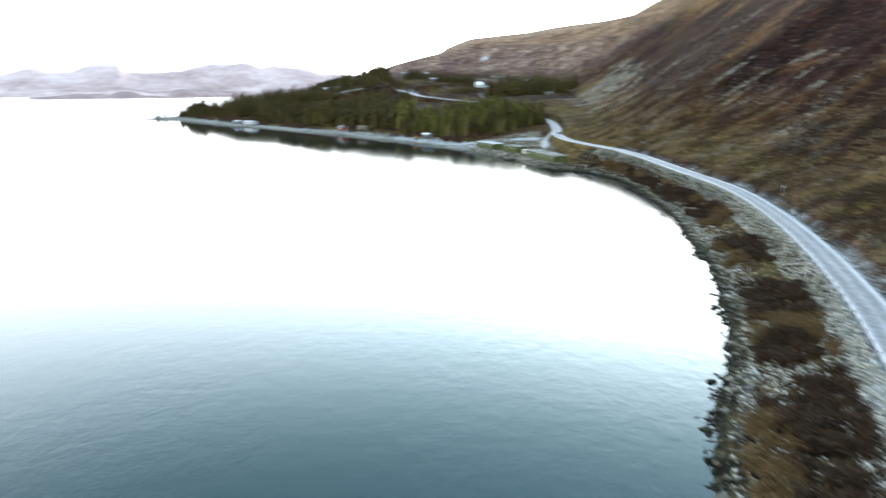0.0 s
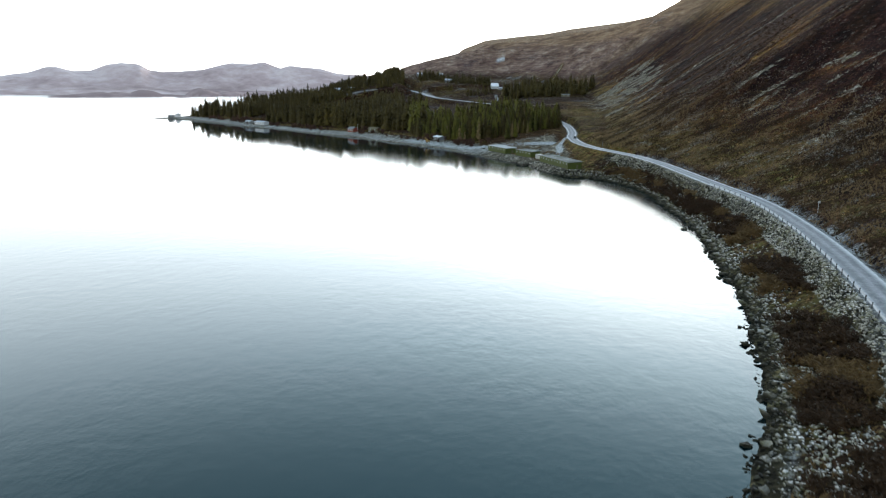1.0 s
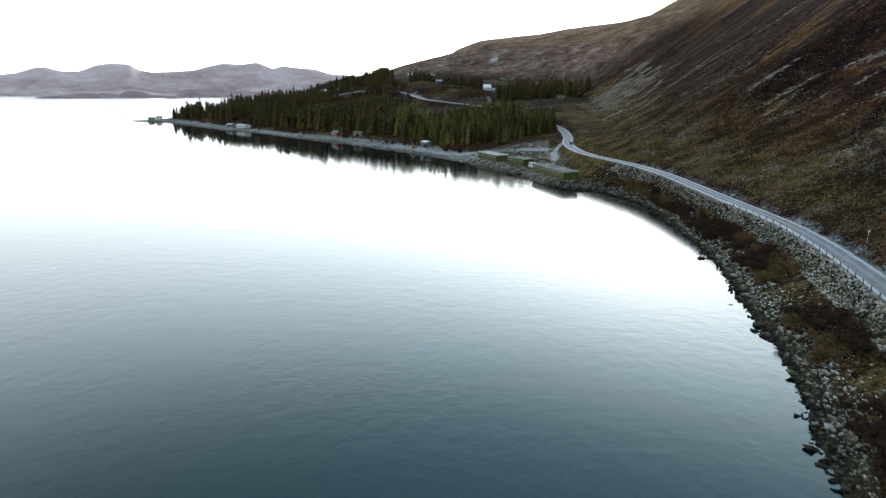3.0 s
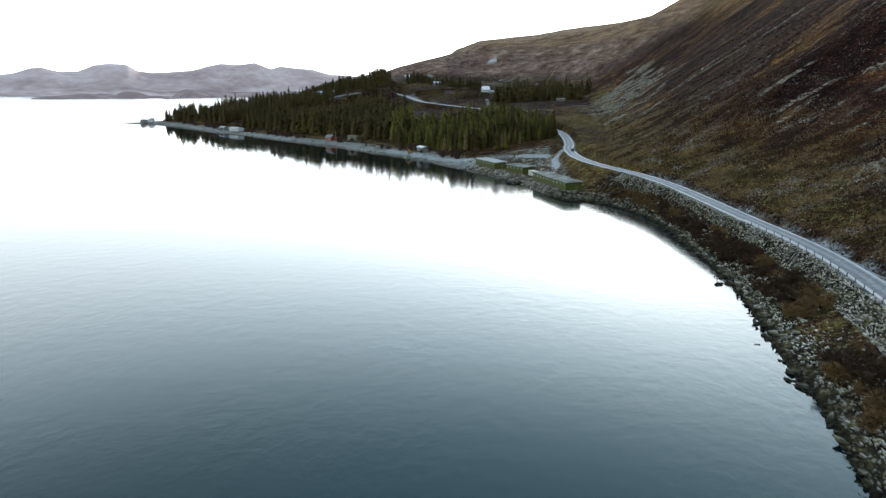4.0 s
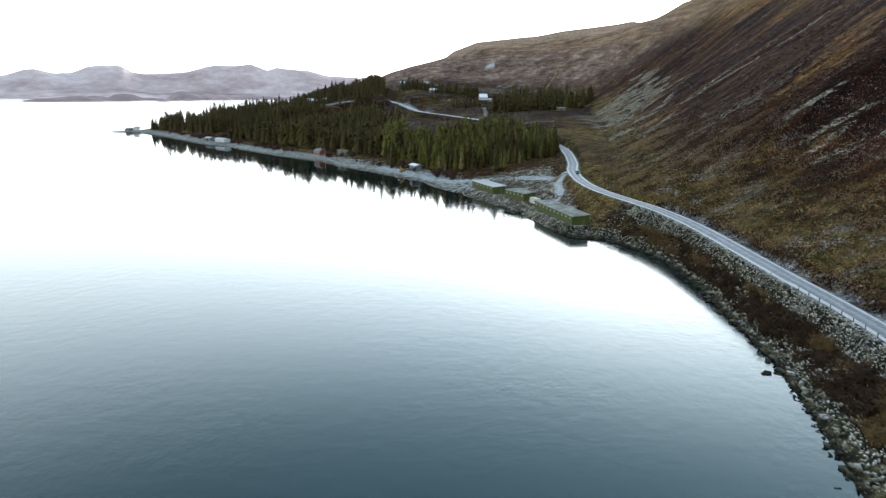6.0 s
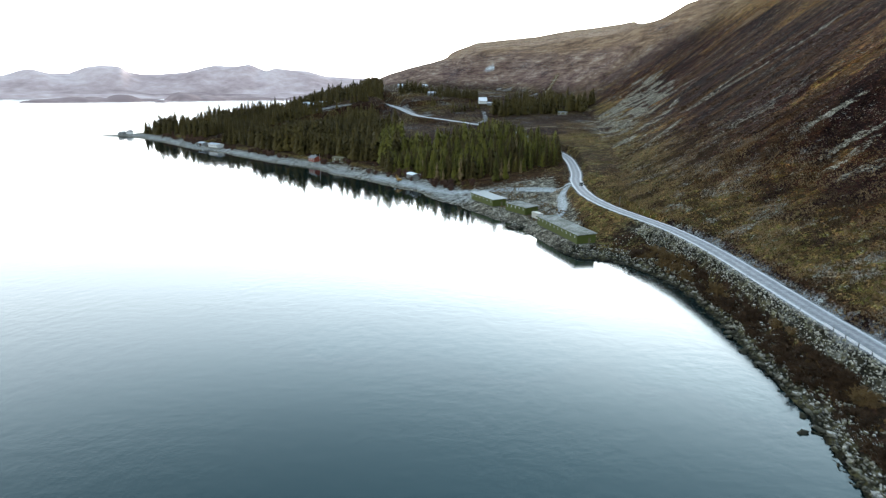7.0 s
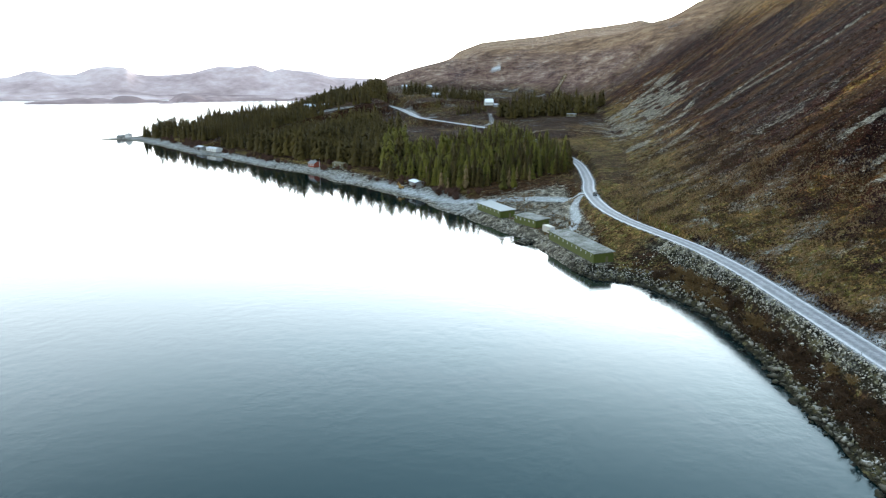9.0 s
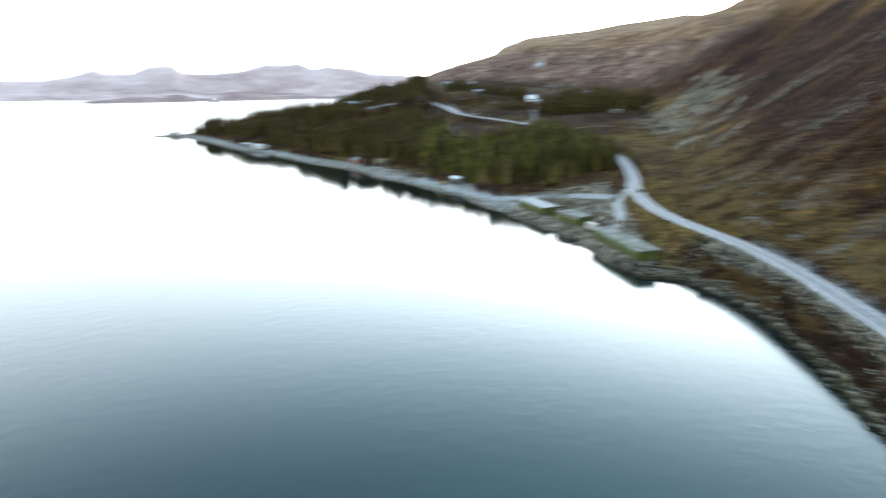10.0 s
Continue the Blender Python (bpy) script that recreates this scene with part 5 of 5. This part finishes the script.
def cabin(name, x, y, turn, length, width, wall_h, roof_h, wall, roof, label, windows=2, chimney=False, z=None):
    z = ground_z(x, y) if z is None else z
    c = thing(name, pose(x, y, z, 0, 0, turn), label, "house" if roof_h > 1.2 else "shed")
    L, W = length / 2, width / 2
    part("plinth", boxed(-L, -W, -1.5, L, W, 0.25), CONCRETE, c)
    bm = bmesh.new()
    v = [bm.verts.new(p) for p in ((-L, -W, 0.25), (L, -W, 0.25), (L, W, 0.25), (-L, W, 0.25), (-L, -W, wall_h), (L, -W, wall_h), (L, W, wall_h), (-L, W, wall_h), (-L, 0, wall_h + roof_h), (L, 0, wall_h + roof_h))]
    for f in ((3, 2, 1, 0), (0, 1, 5, 4), (2, 3, 7, 6), (1, 2, 6, 9, 5), (3, 0, 4, 8, 7)):
        bm.faces.new([v[i] for i in f])
    part("wall", bm, wall, c)
    for s in (-1, 1):
        bm = bmesh.new()
        o, t = 0.4, 0.16
        drop = roof_h * o / W
        p = [(-L - o, s * (W + o), wall_h - drop + 0.02), (L + o, s * (W + o), wall_h - drop + 0.02), (L + o, 0, wall_h + roof_h + 0.02), (-L - o, 0, wall_h + roof_h + 0.02)]
        q = [bm.verts.new(a) for a in p] + [bm.verts.new((a[0], a[1], a[2] + t)) for a in p]
        for f in ((0, 1, 2, 3), (7, 6, 5, 4), (0, 4, 5, 1), (1, 5, 6, 2), (2, 6, 7, 3), (3, 7, 4, 0)):
            bm.faces.new([q[i] for i in f])
        bmesh.ops.recalc_face_normals(bm, faces=bm.faces[:])
        r = part("roof", bm, roof, c, "roof half")
    for s in (-1, 1):
        for k in range(windows):
            q = -L + (k + 0.5) * length / windows
            w = part("window", boxed(q - 0.6, s * W - 0.05, 0.25 + wall_h * 0.3, q + 0.6, s * W + 0.05, wall_h * 0.85), WHITE, c)
            part("pane", boxed(q - 0.48, s * W - 0.06, 0.35 + wall_h * 0.3, q + 0.48, s * W + 0.06, wall_h * 0.85 - 0.1), PANE, w)
    d = part("door", boxed(L - 0.03, -0.5, 0.27, L + 0.06, 0.5, min(2.3, wall_h - 0.1)), WOODGREY, c)
    part("handle", boxed(L + 0.062, 0.3, 1.1, L + 0.1, 0.42, 1.18), GALV, d)
    if chimney:
        k = part("chimney", boxed(-L * 0.3 - 0.35, -0.35, wall_h + roof_h * 0.6, -L * 0.3 + 0.35, 0.35, wall_h + roof_h + 0.9), CONCRETE, c)
        part("cap", boxed(-L * 0.3 - 0.42, -0.42, wall_h + roof_h + 0.902, -L * 0.3 + 0.42, 0.42, wall_h + roof_h + 1.0), CONCRETE, k)
    return c


cabin("boathouse", -13, 497, 118, 9.5, 5.5, 2.3, 0.7, WOODGREY, SNOWROOF, "grey weathered boathouse with snow-dusted roof on the beach", 2)
cabin("red_cabin", -97, 592, 135, 8.5, 6, 3.0, 1.7, REDWOOD, WOODGREY, "red-painted wooden cabin at the wood's edge", 3, True)
cabin("olive_shed", -75, 580, 140, 12, 5, 2.8, 0.9, OLIVE, OLIVE, "low olive wooden shed beside the red cabin", 2)
cabin("white_house", 46, 852, 12, 9, 7, 3.6, 3.6, WHITE, SNOWROOF, "white house with snowy roof on a rise above the wood", 4, True)
cabin("garage", 54, 838, 12, 6, 5, 2.6, 1.0, WOODGREY, ROOFWHITE, "small grey garage below the white house", 1)
cabin("field_shed", 124, 757, 5, 9, 4, 2.4, 0.6, OLIVE, WOODGREY, "long open-fronted grey shed beside the upper wood", 2)
cabin("point_house", -394, 884, 100, 9, 6, 3.2, 1.8, WHITE, WOODGREY, "white boathouse at the tip of the headland", 2)
cabin("point_shed", -404, 884, 95, 12, 5, 2.6, 1.2, WOODGREY, WOODGREY, "grey shed at the tip of the headland", 2)
cabin("quay_house", -222, 716, 138, 19, 7, 3.0, 1.0, WHITE, ROOFWHITE, "long white-roofed building on the shore below the wood", 5)
cabin("quay_shed", -243, 737, 138, 11, 6, 2.6, 1.0, WOODGREY, ROOFWHITE, "grey shed with snowy roof on the shore", 2)
for x, y, turn, s in ((-167, 879, 30, 1.2), (-146, 868, 10, 0.8), (-60, 980, 20, 1.0), (-30, 1010, 60, 0.9), (-16, 905, 15, 0.9), (-200, 905, 50, 0.8)):
    cabin("cabin", x, y, turn, 10 * s, 7 * s, 3.0 * s, 2.0 * s, WOODGREY, ROOFWHITE, "small cabin with snow-white roof among the trees", 2)


def flagpole(x, y, tall):
    z = ground_z(x, y)
    f = thing("flagpole", pose(x, y, z), "white wooden flagpole beside the red cabin", "flagpole")
    part("pole", tube(bmesh.new(), (0, 0, -0.3), (0, 0, tall), 0.12, 0.06), WHITE, f)
    part("base", boxed(-0.3, -0.3, -0.4, 0.3, 0.3, 0.25, bevel=0.04), CONCRETE, f)
    part("ball", tube(bmesh.new(), (0, 0, tall), (0, 0, tall + 0.2), 0.14, 0.05), YELLOW, f)


flagpole(-91, 583, 8)


def jetty(x, y, turn, length):
    j = thing("jetty", pose(x, y, 0, 0, 0, turn), "grey timber jetty on posts reaching into the water", "jetty")
    for k in range(int(length / 0.5)):
        part("plank", boxed(-1.2, k * 0.5, 1.0, 1.2, k * 0.5 + 0.46, 1.12), WOODGREY, j)
    for k in range(int(length / 3) + 1):
        for s in (-1, 1):
            part("post", tube(bmesh.new(), (s * 1.0, k * 3 + 0.2, -3), (s * 1.0, k * 3 + 0.2, 0.99), 0.14), WOODGREY, j)
    for s in (-1, 1):
        part("beam", boxed(s * 1.0 - 0.1, 0, 0.82, s * 1.0 + 0.1, length, 0.998), WOODGREY, j)


jetty(-222, 704, 138, 9)
jetty(-396, 876, 175, 7)


def excavator(x, y, turn):
    e = thing("excavator", pose(x, y, ground_z(x, y) + 0.05, 0, 0, turn), "small yellow excavator standing on the beach", "excavator")
    for s in (-1, 1):
        part("track", boxed(s * 0.9 - 0.25, -1.5, 0, s * 0.9 + 0.25, 1.5, 0.7, bevel=0.2), RUBBER, e)
    part("undercarriage", boxed(-0.65, -0.9, 0.3, 0.65, 0.9, 0.8), GALV, e)
    body = part("body", boxed(-1.1, -1.6, 0.82, 1.1, 1.1, 1.9, bevel=0.1), YELLOW, e)
    cab = part("cab", boxed(-1.05, 0.0, 1.92, 0.0, 1.2, 2.9, bevel=0.08), YELLOW, e)
    part("window", boxed(-0.95, 1.202, 2.05, -0.1, 1.23, 2.8), GLASS_DARK, cab)
    part("boom", tube(bmesh.new(), (0.3, 1.0, 1.6), (0.3, 3.4, 3.8), 0.22, 0.18, 6), YELLOW, e)
    part("arm", tube(bmesh.new(), (0.3, 3.4, 3.8), (0.3, 4.6, 1.6), 0.17, 0.13, 6), YELLOW, e)
    part("bucket", boxed(-0.2, 4.3, 0.9, 0.8, 5.0, 1.6, bevel=0.12), GALV, e)


excavator(-22, 494, 40)


# ---- the road's furniture ----
def guardrail(y0, y1, side, label):
    """Steel rail on posts four metres apart along one edge of the road."""
    p = np.array([q for q in curve(ROAD, 0.5)])
    t = np.gradient(p[:, :2], axis=0)
    t /= np.linalg.norm(t, axis=1)[:, None]
    n = np.stack([t[:, 1], -t[:, 0]], 1) * side
    run = np.concatenate([[0], np.cumsum(np.linalg.norm(np.diff(p[:, :2], axis=0), axis=1))])
    lo, hi = np.interp(y0, p[:, 1], run), np.interp(y1, p[:, 1], run)
    rail = thing("guardrail", Matrix(), label, "guardrail")

    def at(s, off, z):
        return tuple(np.interp(s, run, p[:, k]) + off * np.interp(s, run, n[:, k]) for k in (0, 1)) + (np.interp(s, run, p[:, 2]) + z,)
    section = [(-0.02, 0.42), (-0.08, 0.48), (-0.08, 0.54), (-0.02, 0.58), (-0.08, 0.63), (-0.08, 0.7), (-0.02, 0.75), (0.0, 0.75), (0.0, 0.42)]
    s = lo
    post_bm = box(bmesh.new(), -0.07, -0.08, -0.5, 0.07, 0.08, 0.95)
    post_mesh = bpy.data.meshes.new("post")
    post_bm.to_mesh(post_mesh)
    post_bm.free()
    post_mesh.materials.append(RUSTED)
    while s < hi:
        o = new("post", post_mesh)
        o.parent = rail
        x, y, z = at(s, 3.22, 0)
        o.matrix_basis = pose(x, y, z)
        bm = bmesh.new()
        rings = []
        for q in (s, s + 2, s + 4):
            rings.append([bm.verts.new(at(q, 3.16 + a, z)) for a, z in section])
        for a, b in zip(rings, rings[1:]):
            for k in range(len(section)):
                bm.faces.new((a[k], a[(k + 1) % len(section)], b[(k + 1) % len(section)], b[k]))
        bmesh.ops.recalc_face_normals(bm, faces=bm.faces[:])
        part("beam", bm, GALV, rail)
        s += 4.0


guardrail(30, 232, -1, "galvanised steel guardrail along the seaward edge of the road")


def road_sign(x, y, tall, label):
    z = ground_z(x, y)
    s = thing("road_sign", pose(x, y, z), label, "road sign")
    part("pole", tube(bmesh.new(), (0, 0, -0.4), (0, 0, tall), 0.05), GALV, s)
    part("plate", tube(bmesh.new(), (0, -0.06, tall - 0.35), (0, -0.09, tall - 0.35), 0.36, sides=20), WHITE, s)
    part("clamp", boxed(-0.08, -0.06, tall - 0.42, 0.08, 0.07, tall - 0.28), GALV, s)


road_sign(99.6, 178.5, 3.2, "round pale road sign on a thin steel pole")


def utility_pole(x, y, tall):
    z = ground_z(x, y)
    s = thing("utility_pole", pose(x, y, z), "weathered wooden pole beside the road", "pole")
    part("pole", tube(bmesh.new(), (0, 0, -0.6), (0, 0, tall), 0.13, 0.09), WOODGREY, s)
    part("cap", tube(bmesh.new(), (0, 0, tall), (0, 0, tall + 0.08), 0.13, 0.1), GALV, s)


utility_pole(84.5, 371, 5.0)


def marker_post(x, y):
    s = thing("marker_post", pose(x, y, ground_z(x, y)), "slim dark edge marker post beside the road", "marker post", "edge markers along the road")
    part("post", boxed(-0.05, -0.05, -0.2, 0.05, 0.05, 1.0, bevel=0.015), WOODGREY, s)
    part("band", boxed(-0.054, -0.054, 0.75, 0.054, 0.054, 0.9), WHITE, s)


for q in (240, 265, 290, 315):
    r = curve(ROAD, 2.0)
    p = min(r, key=lambda a: abs(a[1] - q))
    marker_post(p[0] - 3.6, p[1])


def car(x, y, z, turn):
    c = thing("car", pose(x, y, z, 0, 0, turn), "dark green-grey estate car driving on the frosted road", "car")
    half = [(-2.2, 0.35), (-2.25, 0.75), (-2.1, 0.98), (-1.55, 1.05), (-1.15, 1.48), (0.5, 1.52), (1.2, 1.02), (2.05, 0.88), (2.25, 0.62), (2.2, 0.35)]
    bm = bmesh.new()
    rings = []
    for xx, s in ((-0.86, 0.97), (-0.8, 1.0), (0.8, 1.0), (0.86, 0.97)):
        rings.append([bm.verts.new((xx * (0.86 if z0 > 1.1 else 1), yy * s, z0)) for yy, z0 in half])
    n = len(half)
    for a, b in zip(rings, rings[1:]):
        for k in range(n):
            bm.faces.new((a[k], a[(k + 1) % n], b[(k + 1) % n], b[k]))
    bm.faces.new(rings[0])
    bm.faces.new(rings[-1][::-1])
    bmesh.ops.recalc_face_normals(bm, faces=bm.faces[:])
    body = part("body", bm, CARPAINT, c)
    bm = bmesh.new()
    for p in ((-0.66, 0.62, 1.47), (0.66, 0.62, 1.47), (0.72, 1.18, 1.06), (-0.72, 1.18, 1.06)):
        bm.verts.new((p[0], p[1] + 0.03, p[2] + 0.02))
    bm.faces.new(bm.verts[:])
    bmesh.ops.solidify(bm, geom=bm.faces[:], thickness=0.012)
    part("windscreen", bm, GLASS_DARK, body)
    for s in (-1, 1):
        part("side_window", boxed(s * 0.79 - 0.02, -1.0, 1.1, s * 0.79 + 0.02, 0.6, 1.4), GLASS_DARK, body)
        part("headlight", boxed(s * 0.6 - 0.2, 2.15, 0.62, s * 0.6 + 0.2, 2.26, 0.78, bevel=0.02), WHITE, c)
        part("mirror", boxed(s * 0.98 - 0.1, 0.75, 0.98, s * 0.98 + 0.1, 0.87, 1.1, bevel=0.02), CARPAINT, c)
        for yy in (-1.35, 1.35):
            w = part("wheel", tube(bmesh.new(), (s * 0.66, yy, 0.32), (s * 0.87, yy, 0.32), 0.32, sides=18), RUBBER, c)
            part("rim", tube(bmesh.new(), (s * 0.871, yy, 0.32), (s * 0.885, yy, 0.32), 0.2, sides=12), GALV, w)
    part("bumper", boxed(-0.8, 2.2, 0.32, 0.8, 2.3, 0.52, bevel=0.03), RUBBER, c)


car(77.0, 417, 11.82, 172)
